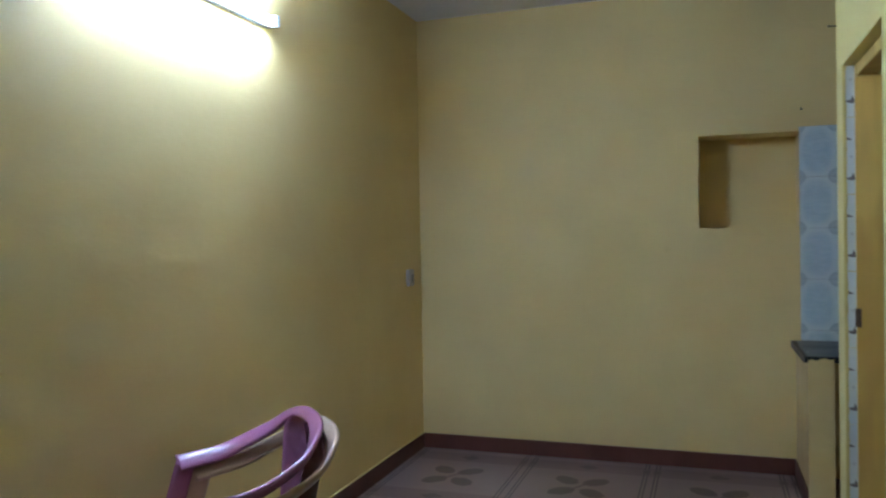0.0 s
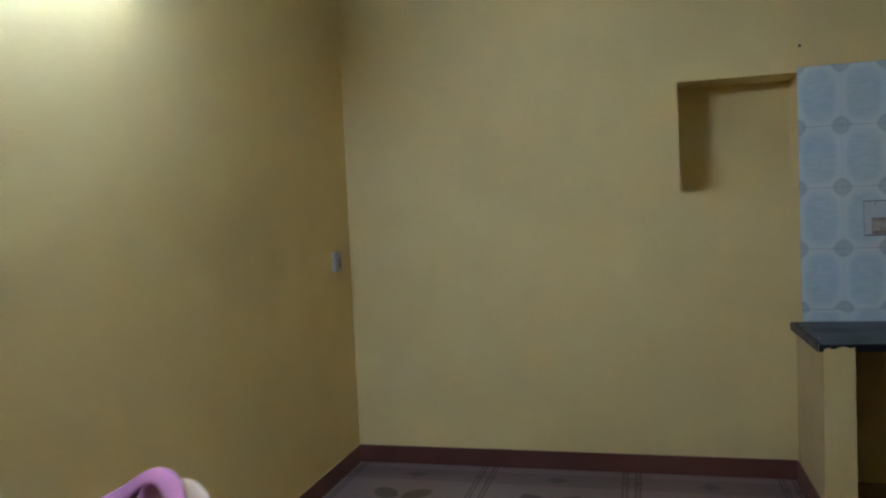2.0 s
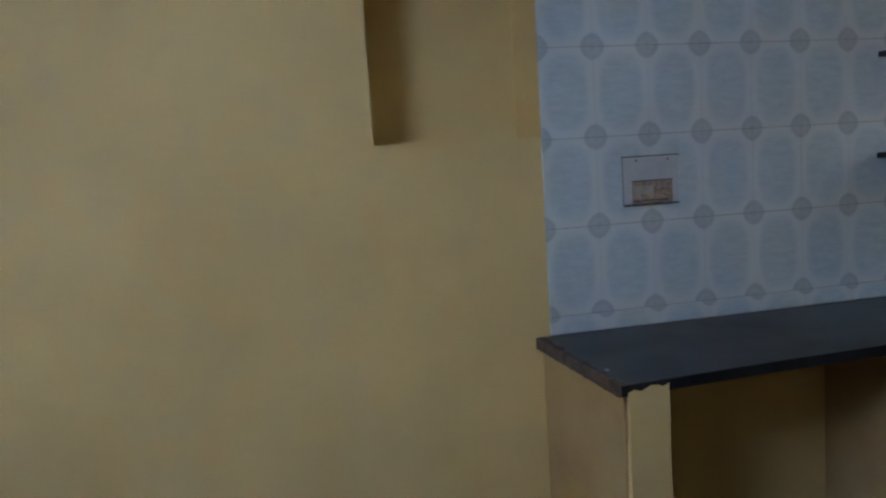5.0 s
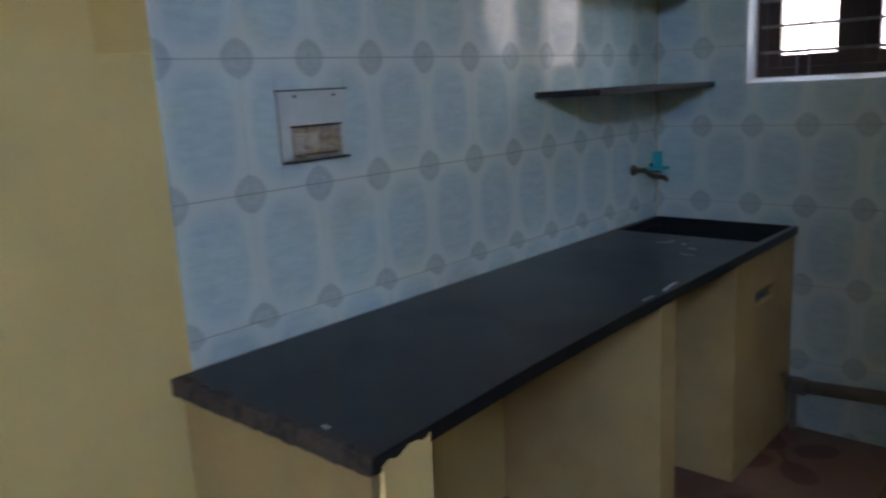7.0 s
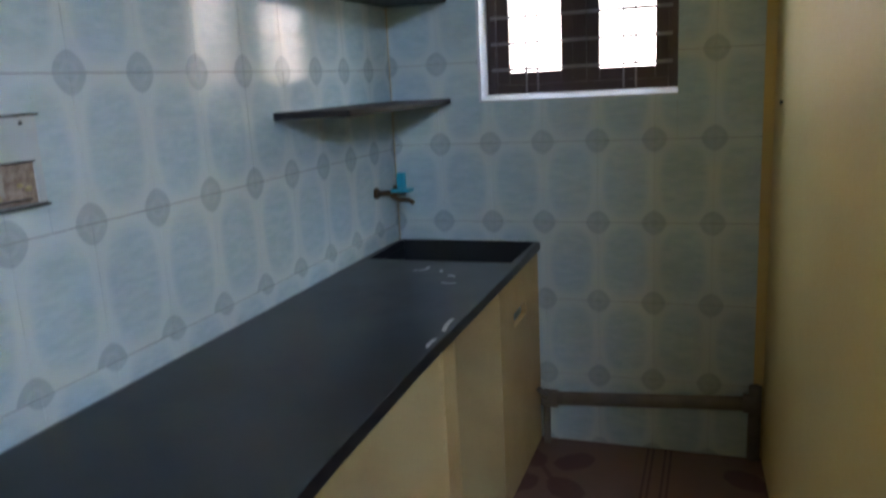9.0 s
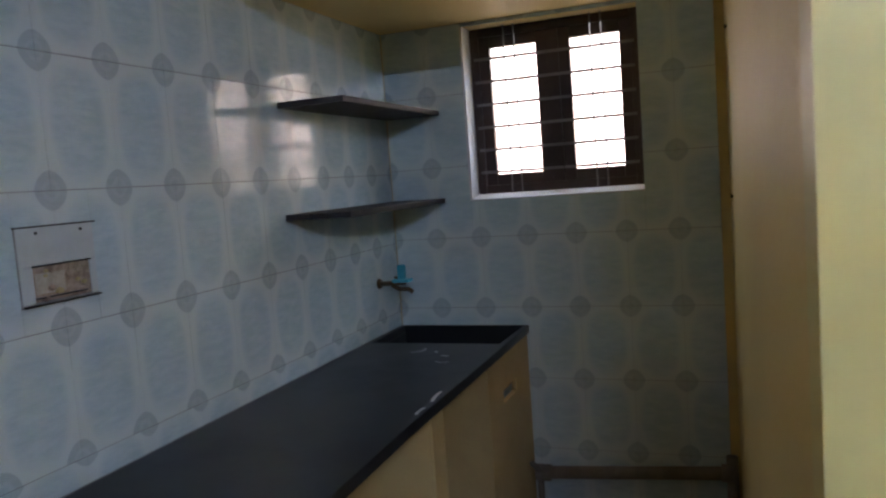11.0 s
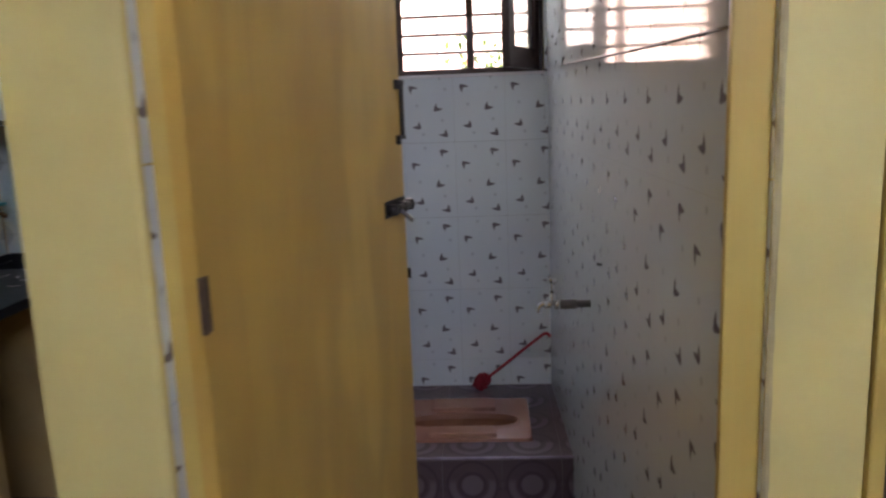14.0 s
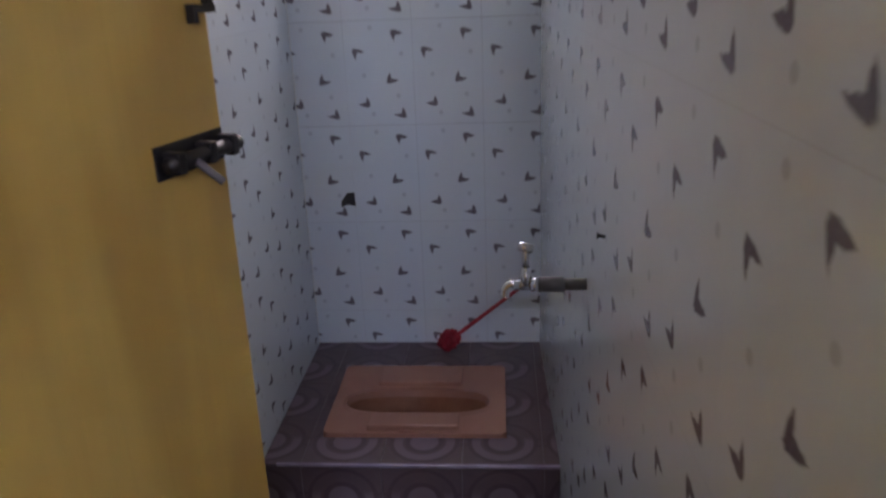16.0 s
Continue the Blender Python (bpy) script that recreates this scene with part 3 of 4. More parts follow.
FACE_N = Matrix.Translation((0, Y_N - 0.008, 0))                                    # faces -y
FACE_E = Matrix.Translation((X_E, 0, 0)) @ pose(0, 0, 0, 0, 0, -90)                  # faces -x; along = -y
FACE_TL = Matrix.Translation((0, 3.54, 0))
FACE_TR = Matrix.Translation((X_E, 2.818, 0)) @ pose(0, 0, 0, 0, 0, 181.375) @ Matrix.Translation((X_E, 0, 0))                # faces +y; along = -x


# ---- windows ----
def grille(name, parent, x, y0, y1, zs, ys, r, z0, z1, flat=0.015):
    for z in zs:
        part("bar", box(x - 0.003, x + 0.003, y0, y1, z - flat / 2, z + flat / 2, bevel=0.0012), STEEL, parent)
    for y in ys:
        bm = bmesh.new()
        rod(bm, (x - 0.008, y, z0), (x - 0.008, y, z1), r, n=8)
        part("upright", bm, STEEL, parent, smooth=True)


def frame_ring(y0, y1, z0, z1, x0, x1, w, bevel=0.004):
    bm = bmesh.new()
    bx(bm, x0, x1, y0, y0 + w, z0, z1, bevel)
    bx(bm, x0, x1, y1 - w, y1, z0, z1, bevel)
    bx(bm, x0 + 0.001, x1 - 0.001, y0 + w, y1 - w, z0, z0 + w, bevel)
    bx(bm, x0 + 0.001, x1 - 0.001, y0 + w, y1 - w, z1 - w, z1, bevel)
    return bm


def pane_mesh(y0, y1, z0, z1, x):
    return box(x, x + 0.004, y0, y1, z0, z1)


# kitchen window: fixed frame, two glazed sashes, iron bars inside
win1 = structure(new("window_1"), "dark brown wooden kitchen window with two glazed sashes and iron bars", "window")
y0, y1, z0, z1 = KW[0] + 0.002, KW[1] - 0.012, KW[2] + 0.023, KW[3] - 0.002
part("window_frame", frame_ring(y0, y1, z0, z1, 2.60, 2.66, 0.035), DARKWOOD, win1)
ym = (y0 + y1) / 2
part("mullion", box(2.602, 2.662, ym - 0.025, ym + 0.025, z0 + 0.035, z1 - 0.035, bevel=0.003), DARKWOOD, win1)
for a, b in ((y0 + 0.035, ym - 0.025), (ym + 0.025, y1 - 0.035)):
    sash = part("sash", frame_ring(a - 0.004, b + 0.004, z0 + 0.031, z1 - 0.031, 2.615, 2.648, 0.05), DARKWOOD, win1)
    pane = part("pane", pane_mesh(a + 0.044, b - 0.044, z0 + 0.079, z1 - 0.079, 2.63), GLASS, sash)
    pane.visible_shadow = False
grille("bar", win1, 2.585, y0 + 0.02, y1 - 0.02, [1.447 + 0.0945 * i for i in range(6)], [4.157, 4.20, 4.512, 4.555], 0.0035, z0, z1, 0.0115)
bm = bmesh.new()
lo = [bm.verts.new((x, KW[0], z)) for x, z in ((X_E - 0.006, KW[2]), (X_E - 0.006, KW[2] + 0.006), (2.615, KW[2] + 0.0255), (2.66, KW[2] + 0.0255), (2.66, KW[2]))]
hi = [bm.verts.new((v.co.x, KW[1], v.co.z)) for v in lo]
for i in range(5):
    bm.faces.new((lo[i], lo[(i + 1) % 5], hi[(i + 1) % 5], hi[i]))
bm.faces.new(lo[::-1])
bm.faces.new(hi)
bmesh.ops.recalc_face_normals(bm, faces=bm.faces[:])
part("window_sill", bm, WHITE, win1, "white painted sill")
bm = bmesh.new()
bx(bm, X_E - 0.004, 2.64, KW[1] - 0.011, KW[1], KW[2] + 0.002, KW[3])
part("reveal", bm, WHITE, win1, "white painted reveal")

# toilet window: open casements
win2 = structure(new("window_2"), "dark brown toilet window with open casements and iron bars", "window")
y0, y1, z0, z1 = TW
part("window_frame", frame_ring(y0, y1, z0, z1, 2.55, 2.62, 0.035), DARKWOOD, win2)
part("mullion", box(2.552, 2.622, 3.10, 3.13, z0 + 0.035, z1 - 0.035, bevel=0.003), DARKWOOD, win2)
grille("bar", win2, 2.585, y0 + 0.02, y1 - 0.02, [1.548 + 0.0705 * i for i in range(7)], [3.245, 2.965], 0.003, z0, z1, 0.0125)
part("window_sill", box(X_E - 0.006, 2.55, y0, y1, z0, z0 + 0.012, bevel=0.002), WHITE, win2, "white painted sill")


def casement(hinge, tip):
    h, t = Vector((*hinge, 0)), Vector((*tip, 0))
    d = t - h
    ang = math.degrees(math.atan2(d.y, d.x))
    m = Matrix.Translation(h) @ pose(0, 0, 0, 0, 0, ang)
    L = d.length
    w = 0.055
    za, zb = z0 + 0.02, z1 - 0.04
    bm = bmesh.new()
    bx(bm, 0, w, -0.016, 0.016, za, zb, 0.003)
    bx(bm, L - w, L, -0.016, 0.016, za, zb, 0.003)
    bx(bm, w, L - w, -0.015, 0.015, za, za + w + 0.02, 0.003)
    bx(bm, w, L - w, -0.015, 0.015, zb - w, zb, 0.003)
    leaf = part("casement", bm, DARKWOOD, win2)
    leaf.matrix_world = m
    pane = part("pane", box(w, L - w, -0.002, 0.002, za + w, zb - w), FROST, leaf)
    pane.visible_shadow = False


casement((2.55, 3.50), (2.27, 3.365))
casement((2.55, 2.86), (2.24, 2.985))


# ---- doors ----
def door_frame(name, y0, y1, z1, x0, x1, w, w2, label, lip=0.0):
    ob = structure(new(name), label, "door frame")
    part("jamb", box(x0, x1, y1 - w, y1, 0, z1, bevel=0.004), FRAMEWOOD, ob)
    xf = x0 - (0.0264 if lip else 0.0)
    bm = box(xf, xf + 0.014, y0, y0 + w2 + lip, 0, z1, bevel=0.003)
    bx(bm, xf + 0.014, x1, y0, y0 + w2, 0, z1, 0.002)
    part("jamb", bm, FRAMEWOOD, ob)
    part("head", box(x0 + 0.001, x1, y0 + w2 + lip, y1 - w, z1 - w, z1 - 0.001, bevel=0.004), FRAMEWOOD, ob)
    return ob


door_frame("door_frame_1", 2.747, 3.473, 2.091, 0.352, 0.426, 0.046, 0.0215, "yellow varnished wooden frame of the toilet door", 0.0275)
door_frame("door_frame_2", 1.782, 2.631, 2.091, 0.302, 0.40, 0.02, 0.02, "yellow varnished wooden frame of the second door")

# tiled reveal beside the toilet door
tiled(wall_doors, Matrix.Translation((0, 3.467, 0)), 0.320, 0.351, 0.0, 2.09, 0.283, 0.09, 0.2, 0.3, BTILE, "reveal", gap_z=0.003)

tiled(wall_doors, Matrix.Translation((0, 2.7495, 0)) @ pose(0, 0, 0, 0, 0, 180), -0.326, -0.312, 0.0, 2.09, -0.362, 0.05, 0.2, 0.3, BTILE, "reveal_far", gap_z=0.003, th=0.004)
def ragged_edge(y, s, seed, material, over):
    """Plaster dragged round the corner of an opening; s is the side the opening lies on."""
    bm = bmesh.new()
    rr = random.Random(seed)
    strip = []
    for i in range(91):
        z = 2.09 * i / 90
        strip.append([bm.verts.new((0.3095, y - s * rr.uniform(0.002, 0.004), z)), bm.verts.new((0.3085, y + s * 0.0005, z)),
                      bm.verts.new((0.3095 + rr.uniform(0.0, 0.002), y + s * (0.0046 + over * 0.5), z)), bm.verts.new((0.3125 + over + rr.uniform(-0.001, 0.003), y + s * (0.0053 + over * 0.5), z))])
    for p, q in zip(strip, strip[1:]):
        for k in range(3):
            bm.faces.new((p[k], p[k + 1], q[k + 1], q[k]))
    link("reveal_plaster", bm, material, wall_doors)


ragged_edge(2.745, 1, 8, PLASTER, 0.0)
ragged_edge(3.475, -1, 12, PAINT_END, 0.008)
HINGE = Vector((0.345, 3.426, 0))
LEAF = 0.745
door = thing("door_1", Matrix.Translation(HINGE) @ pose(0, 0, 0, 0, 0, -14), "yellow varnished plywood toilet door, standing open inwards", "door")
tagged(door, kind="structure")
part("leaf", box(0.002, LEAF, -0.004, 0.03, 0.03, 2.035, bevel=0.002), DOORWOOD, door)
for z in (0.28, 1.113):
    bm = bmesh.new()
    bx(bm, -0.002, 0.017, -0.0065, -0.004, z - 0.036, z + 0.036, 0.0008)
    rod(bm, (0.0, -0.007, z - 0.036), (0.0, -0.007, z + 0.036), 0.0045, n=10)
    part("hinge", bm, RUST, door, "rusty iron hinge")
bolt = part("bolt", box(0.628, 0.742, -0.0065, -0.004, 1.126, 1.160, bevel=0.001), IRON, door, "dark iron sliding bolt")
bm = bmesh.new()
rod(bm, (0.63, -0.018, 1.142), (0.752, -0.018, 1.142), 0.008, n=14)
part("rod", bm, IRON, bolt, smooth=True)
for a in (0.637, 0.69, 0.73):
    part("staple", box(a, a + 0.012, -0.027, -0.006, 1.131, 1.154, bevel=0.003), IRON, bolt)
bm = bmesh.new()
rod(bm, (0.668, -0.022, 1.140), (0.678, -0.045, 1.116), 0.0045, n=10)
part("lever", bm, STEEL, bolt, "bright worn lever", smooth=True)
latch = part("latch", box(0.738, 0.752, -0.010, -0.004, 1.285, 1.40, bevel=0.001), IRON, door, "dark iron strap and brackets")
for z in (1.283, 1.395):
    bm = bmesh.new()
    bx(bm, 0.716, 0.752, -0.012, -0.004, z - 0.004, z + 0.004, 0.001)
    bx(bm, 0.710, 0.718, -0.014, -0.004, z - 0.014, z + 0.005, 0.001)
    part("bracket", bm, IRON, latch)

door2 = structure(new("door_2"), "dark brown closed wooden door", "door")
part("leaf", box(0.318, 0.352, 1.806, 2.607, 0.02, 2.068, bevel=0.002), BROWNDOOR, door2)
part("door_handle", rod(bmesh.new(), (0.309, 1.90, 0.98), (0.309, 1.90, 1.12), 0.008), IRON, door2)

# ---- kitchen: worktop, supports, shelves ----
SX0, SX1, SY0, SY1 = 2.15, 2.495, 4.53, 5.06
top = thing("worktop", Matrix.Identity(4), "black granite kitchen worktop with a sunken sink, dusty", "worktop")
def edged(pts, z0, z1, bevel=0.003):
    bm = bmesh.new()
    prism(bm, pts, z0, z1)
    bmesh.ops.bevel(bm, geom=bm.edges[:], offset=bevel, segments=2, affect='EDGES', profile=0.6)
    return bm


FY = 4.503
bm = edged([(0.268, 4.452), (0.75, 4.484), (1.2, FY - 0.005), (X_E - 0.002, FY), (X_E - 0.002, FY + 0.022), (SX0, FY + 0.022), (SX0, SY1), (X_E - 0.002, SY1), (X_E - 0.002, Y_N - 0.008), (0.262, Y_N - 0.008)], Z_TOP - 0.032, Z_TOP)
part("slab", bm, GRANITE, top)
bm = bmesh.new()
rm = random.Random(21)
ring = []
for i in range(41):
    y = 4.457 + 0.615 * i / 40
    x = 0.2677 - 0.0060 * i / 40
    ring.append([bm.verts.new((x - 0.001, y, Z_TOP - 0.034 - rm.uniform(0, 0.004))), bm.verts.new((x - 0.0015 + rm.uniform(-0.0008, 0.0008), y, Z_TOP - 0.01)),
                 bm.verts.new((x, y, Z_TOP + 0.0008)), bm.verts.new((x + 0.010 + rm.uniform(-0.006, 0.012) + 0.02 * (i / 40) ** 3, y, Z_TOP + 0.0006))])
for p, q in zip(ring, ring[1:]):
    for k in range(3):
        bm.faces.new((p[k], p[k + 1], q[k + 1], q[k]))
part("mortar_edge", bm, MORTAR, top, "ragged brown mortar along the stone end")
bm = bmesh.new()
bx(bm, SX0 - 0.012, SX1 + 0.01, SY0, SY1, 0.615, 0.627)
bx(bm, SX0 - 0.012, SX0, SY0, SY1, 0.627, Z_TOP - 0.033)
bx(bm, SX1, SX1 + 0.01, SY0, SY1, 0.627, Z_TOP)
bx(bm, SX0, SX1, SY0 - 0.004, SY0, 0.627, Z_TOP - 0.033)
bx(bm, SX0, SX1, SY1, SY1 + 0.012, 0.627, Z_TOP - 0.033)
part("sink", bm, GRANITE, top, "black stone sink")


def chalk(x, y, l, w, a, bend):
    bm = bmesh.new()
    pts = [(x + l * t * math.cos(a) - bend * math.sin(3.1 * t) * math.sin(a), y + l * t * math.sin(a) + bend * math.sin(3.1 * t) * math.cos(a), Z_TOP + 0.0006) for t in (0, 0.3, 0.6, 1.0)]
    sweep(pts, w, 0.0006, n=6, bm=bm)
    return bm


CHALK = mottled("white_cement_smear", (0.58, 0.58, 0.58), (0.38, 0.38, 0.38), 40, 200, 0.9)
for a in ((2.06, 4.79, 0.07, 0.006, 2.6, 0.02), (1.95, 4.66, 0.03, 0.008, 1.2, 0.0), (2.0, 4.72, 0.03, 0.005, 0.4, 0.005), (1.87, 4.63, 0.05, 0.004, 1.5, 0.01), (1.42, 4.515, 0.10, 0.006, 0.1, 0.004), (1.30, 4.515, 0.06, 0.005, 0.0, 0.003), (0.30, 4.60, 0.02, 0.006, 1.4, 0.0)):
    part("smear", chalk(*a), CHALK, top)

sup = thing("counter_support", Matrix.Translation((0.35, 4.785, 0)), "yellow painted masonry slab under the worktop end", "counter support", "masonry supports under the worktop")
part("pier", box(-0.062, 0.056, -0.298, 0.298, 0, Z_TOP - 0.034, bevel=0.006), PAINT_OLD_SHADED, sup)
bm = bmesh.new()
rl = random.Random(4)
fr, bk = [], []
for i in range(15):
    x = -0.064 + 0.122 * i / 14
    z = Z_TOP - 0.018 + 0.004 * math.sin(i * 0.9) + rl.uniform(-0.003, 0.003) + 0.010 * (i / 14)
    y = -0.340 + 0.072 * (x + 0.105)
    fr.append((bm.verts.new((x, y + 0.001, 0.002)), bm.verts.new((x, y, z))))
    bk.append((bm.verts.new((x, -0.296, 0.002)), bm.verts.new((x, y + 0.012, z - 0.004))))
for i in range(14):
    bm.faces.new((fr[i][0], fr[i + 1][0], fr[i + 1][1], fr[i][1]))
    bm.faces.new((fr[i][1], fr[i + 1][1], bk[i + 1][1], bk[i][1]))
    bm.faces.new((fr[i][0], bk[i][0], bk[i + 1][0], fr[i + 1][0]))
for i in (0, 14):
    bm.faces.new((fr[i][0], fr[i][1], bk[i][1], bk[i][0]))
part("plaster_lip", bm, PAINT, sup, "plastered front of the pier, ragged over the stone edge")
sup2 = thing("counter_support", Matrix.Translation((1.45, 4.785, 0)), "yellow painted masonry slab under the worktop middle, stained and darkened for shade", "counter support", "masonry supports under the worktop")
part("pier", box(-0.045, 0.045, -0.262, 0.298, 0, Z_TOP - 0.034, bevel=0.006), PAINT_OLD_SHADED, sup2)
part("plaster_face", box(-0.047, 0.047, -0.270, -0.2615, 0.002, Z_TOP - 0.036, bevel=0.003), PAINT_OLD_SHADED, sup2, "stained plaster on the front, darkened for shade")
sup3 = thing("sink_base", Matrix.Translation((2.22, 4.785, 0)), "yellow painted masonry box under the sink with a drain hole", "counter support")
part("front_panel", box(-0.28, 0.286, -0.27, -0.25, 0, 0.585), PAINT_OLD_SHADED, sup3)
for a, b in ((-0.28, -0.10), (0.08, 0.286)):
    part("front_block", box(a, b, -0.27, -0.25, 0.585, 0.635), PAINT_OLD_SHADED, sup3)
part("front_rail", box(-0.28, 0.286, -0.27, -0.25, 0.635, Z_TOP - 0.034), PAINT_OLD_SHADED, sup3)
part("side_wall", box(-0.28, -0.21, -0.25, 0.298, 0, 0.614), PAINT_OLD_SHADED, sup3)
part("upper_wall", box(-0.28, -0.09, -0.25, 0.298, 0.614, Z_TOP - 0.034), PAINT_OLD_SHADED, sup3)


def shelf(z, x0, label):
    ob = thing("corner_shelf", Matrix.Translation(((x0 + X_E) / 2, Y_N - 0.133, z)), label, "shelf", "stone shelves in the kitchen corner")
    h = (X_E - x0) / 2 - 0.001
    part("board", box(-h, h, -0.118, 0.124, -0.02, 0.0, bevel=0.0015), SLATE, ob)
    return ob


shelf(1.352, 1.634, "lower black granite shelf in the tiled kitchen corner")
shelf(1.72, 1.640, "upper black granite shelf in the tiled kitchen corner")

# electrical box: plate over a broken hole in the tiles
ebox = thing("switch_box", Matrix.Translation((0.707, Y_N - 0.009, 1.228)), "unfinished white switch box over a broken hole in tiles", "switch box")
bm = bmesh.new()
bx(bm, -0.102, 0.102, -0.003, 0.0, 0.082, 0.165, 0.002)
bx(bm, -0.102, -0.070, -0.003, 0.0, 0.004, 0.082, 0.002)
bx(bm, 0.082, 0.102, -0.003, 0.0, 0.004, 0.082, 0.002)
part("plate", bm, PLATE, ebox)
bm = bmesh.new()
bx(bm, -0.070, 0.082, -0.001, 0.0, 0.006, 0.082)
part("hole", bm, CLAY, ebox, "broken brown masonry")
part("cement_patch", box(-0.066, 0.012, -0.0022, -0.001, 0.022, 0.066, bevel=0.0005), CEMENT_PALE, ebox, "pale cement in the hole")
rng = random.Random(5)
for i in range(16):
    cx, cz, s = rng.uniform(-0.06, 0.07), rng.uniform(0.012, 0.072), rng.uniform(0.004, 0.011)
    bm = bmesh.new()
    bmesh.ops.create_icosphere(bm, subdivisions=1, radius=s, matrix=Matrix.Translation((cx, -0.002, cz)) @ Matrix.Diagonal((1.3, 0.6, 0.8, 1)))
    part("rubble", bm, rng.choice([CLAY, PLASTER]), ebox)
for a, b, z, dz in ((-0.108, 0.108, 0.166, 0.0018), (-0.098, 0.106, -0.001, 0.0018), (-0.072, 0.084, 0.082, 0.0016), (-0.068, 0.066, 0.014, 0.0014)):
    part("crack", box(a, b, -0.0065, 0.0, z - dz, z + dz), IRON, ebox)
for a in (-0.055, 0.065):
    part("screw", rod(bmesh.new(), (a, -0.0075, 0.152), (a, -0.004, 0.152), 0.0032), IRON, ebox)

# kitchen tap
tap = thing("kitchen_tap", Matrix.Translation((2.30, Y_N - 0.008, 1.02)), "tarnished brass tap with a turquoise plastic handle", "tap")
bm = bmesh.new()
rod(bm, (0, 0, 0), (0, -0.012, 0), 0.022, 0.018, 16)
rod(bm, (0, -0.012, 0), (0, -0.12, 0.004), 0.011, n=14)
rod(bm, (0, -0.085, -0.004), (0, -0.085, 0.03), 0.013, n=14)
part("body", bm, BRASS, tap, smooth=True)
part("spout", sweep([(0, -0.06, -0.006), (0, -0.09, -0.022), (0, -0.13, -0.024), (0, -0.15, -0.036)], 0.009, 0.009, up=(1, 0, 0)), BRASS, tap, smooth=True)
bm = bmesh.new()
bx(bm, -0.013, 0.013, -0.122, -0.090, 0.012, 0.078, 0.007)
bx(bm, -0.026, 0.026, -0.145, -0.070, 0.006, 0.020, 0.005)
part("handle", bm, BLUE, tap, "turquoise plastic handle")

# waste pipe along the east wall
wp = thing("waste_pipe", Matrix.Translation((2.47, 4.1, 0)), "grey waste pipe running along the wall above the floor", "pipe")
bm = bmesh.new()
rod(bm, (0, 0.40, 0.185), (0, -0.385, 0.235), 0.026, n=16)
part("pipe", bm, DUSTPIPE, wp, smooth=True)
for y, z in ((0.37, 0.187), (-0.36, 0.233)):
    bm = bmesh.new()
    rod(bm, (0, y + 0.03, z), (0, y - 0.03, z), 0.034, n=16)
    part("coupling", bm, DUSTPIPE, wp, smooth=True)
bm = bmesh.new()
rod(bm, (0, -0.37, 0.30), (0, -0.37, 0.02), 0.022, n=14)
part("riser", bm, DUSTPIPE, wp, smooth=True)
bm = bmesh.new()
rod(bm, (-0.12, 0.385, 0.27), (0, 0.385, 0.19), 0.012, n=12)
rod(bm, (0, 0.385, 0.19), (0, 0.385, 0.0), 0.014, n=12)
part("branch", bm, DUSTPIPE, wp, smooth=True)

# ---- toilet ----
PAN = (1.955, 2.325, 2.93, 3.41)
bm = bmesh.new()
bx(bm, STEP_X + 0.008, PAN[0], 2.80, 3.54, 0, STEP_Z - 0.008)
bx(bm, PAN[1], X_E, 2.80, 3.54, 0, STEP_Z - 0.008)
bx(bm, PAN[0], PAN[1], 2.80, PAN[2], 0, STEP_Z - 0.008)
bx(bm, PAN[0], PAN[1], PAN[3], 3.54, 0, STEP_Z - 0.008)
platform = structure(link("toilet_platform", bm, CEMENT), "raised platform covered with purple-brown ring tiles", "platform")
part("edge_strip", box(STEP_X - 0.003, STEP_X + 0.006, 2.80, 3.50, STEP_Z - 0.006, STEP_Z + 0.002, bevel=0.002), EDGE_GLINT, platform, "pale strip drawing the highlight on the step's edge")


def oval(k, z, n=64):
    """Long rounded loop of the trough, scaled by k."""
    out = []
    for i in range(n):
        th = 2 * math.pi * i / n
        c, q = math.cos(th), math.sin(th)
        out.append((-0.030 + k * 0.060 * math.copysign(abs(c) ** 0.75, c), 0.004 + (0.155 + 0.042 * k) * math.copysign(abs(q) ** 0.62, q), z))
    return out


pan = thing("squat_toilet", Matrix.Translation(((PAN[0] + PAN[1]) / 2, (PAN[2] + PAN[3]) / 2, STEP_Z - 0.008)), "peach glazed ceramic squat toilet set in the platform", "squat toilet")
hx, hy = (PAN[1] - PAN[0]) / 2, (PAN[3] - PAN[2]) / 2
bm = bmesh.new()
rc = 0.02
rect = []
for sx, sy, a0 in ((1, 1, 0), (-1, 1, 90), (-1, -1, 180), (1, -1, 270)):
    for k in range(5):
        th = radians(a0 + 22.5 * k)
        rect.append((sx * (hx - rc) + rc * math.cos(th), sy * (hy - rc) + rc * math.sin(th)))
outer = [bm.verts.new((x, y, 0.020)) for x, y in rect]
foot = [bm.verts.new((x * 1.012, y * 1.01, 0.002)) for x, y in rect]
inner = [bm.verts.new(p) for p in oval(1.0, 0.024)]
swell = [bm.verts.new(p) for p in oval(1.28, 0.020)]
lip = [bm.verts.new(p) for p in oval(0.94, 0.004)]
es = [bm.edges.new((outer[i], outer[(i + 1) % len(outer)])) for i in range(len(outer))]
es += [bm.edges.new((swell[i], swell[(i + 1) % len(swell)])) for i in range(len(swell))]
bmesh.ops.triangle_fill(bm, use_beauty=True, use_dissolve=False, edges=es)
for A, B in ((outer, foot), (inner, swell), (lip, inner)):
    n = len(A)
    for i in range(n):
        bm.faces.new((A[i], B[i], B[(i + 1) % n], A[(i + 1) % n]))
bmesh.ops.recalc_face_normals(bm, faces=bm.faces[:])
plate = part("plate", bm, CERAMIC, pan)
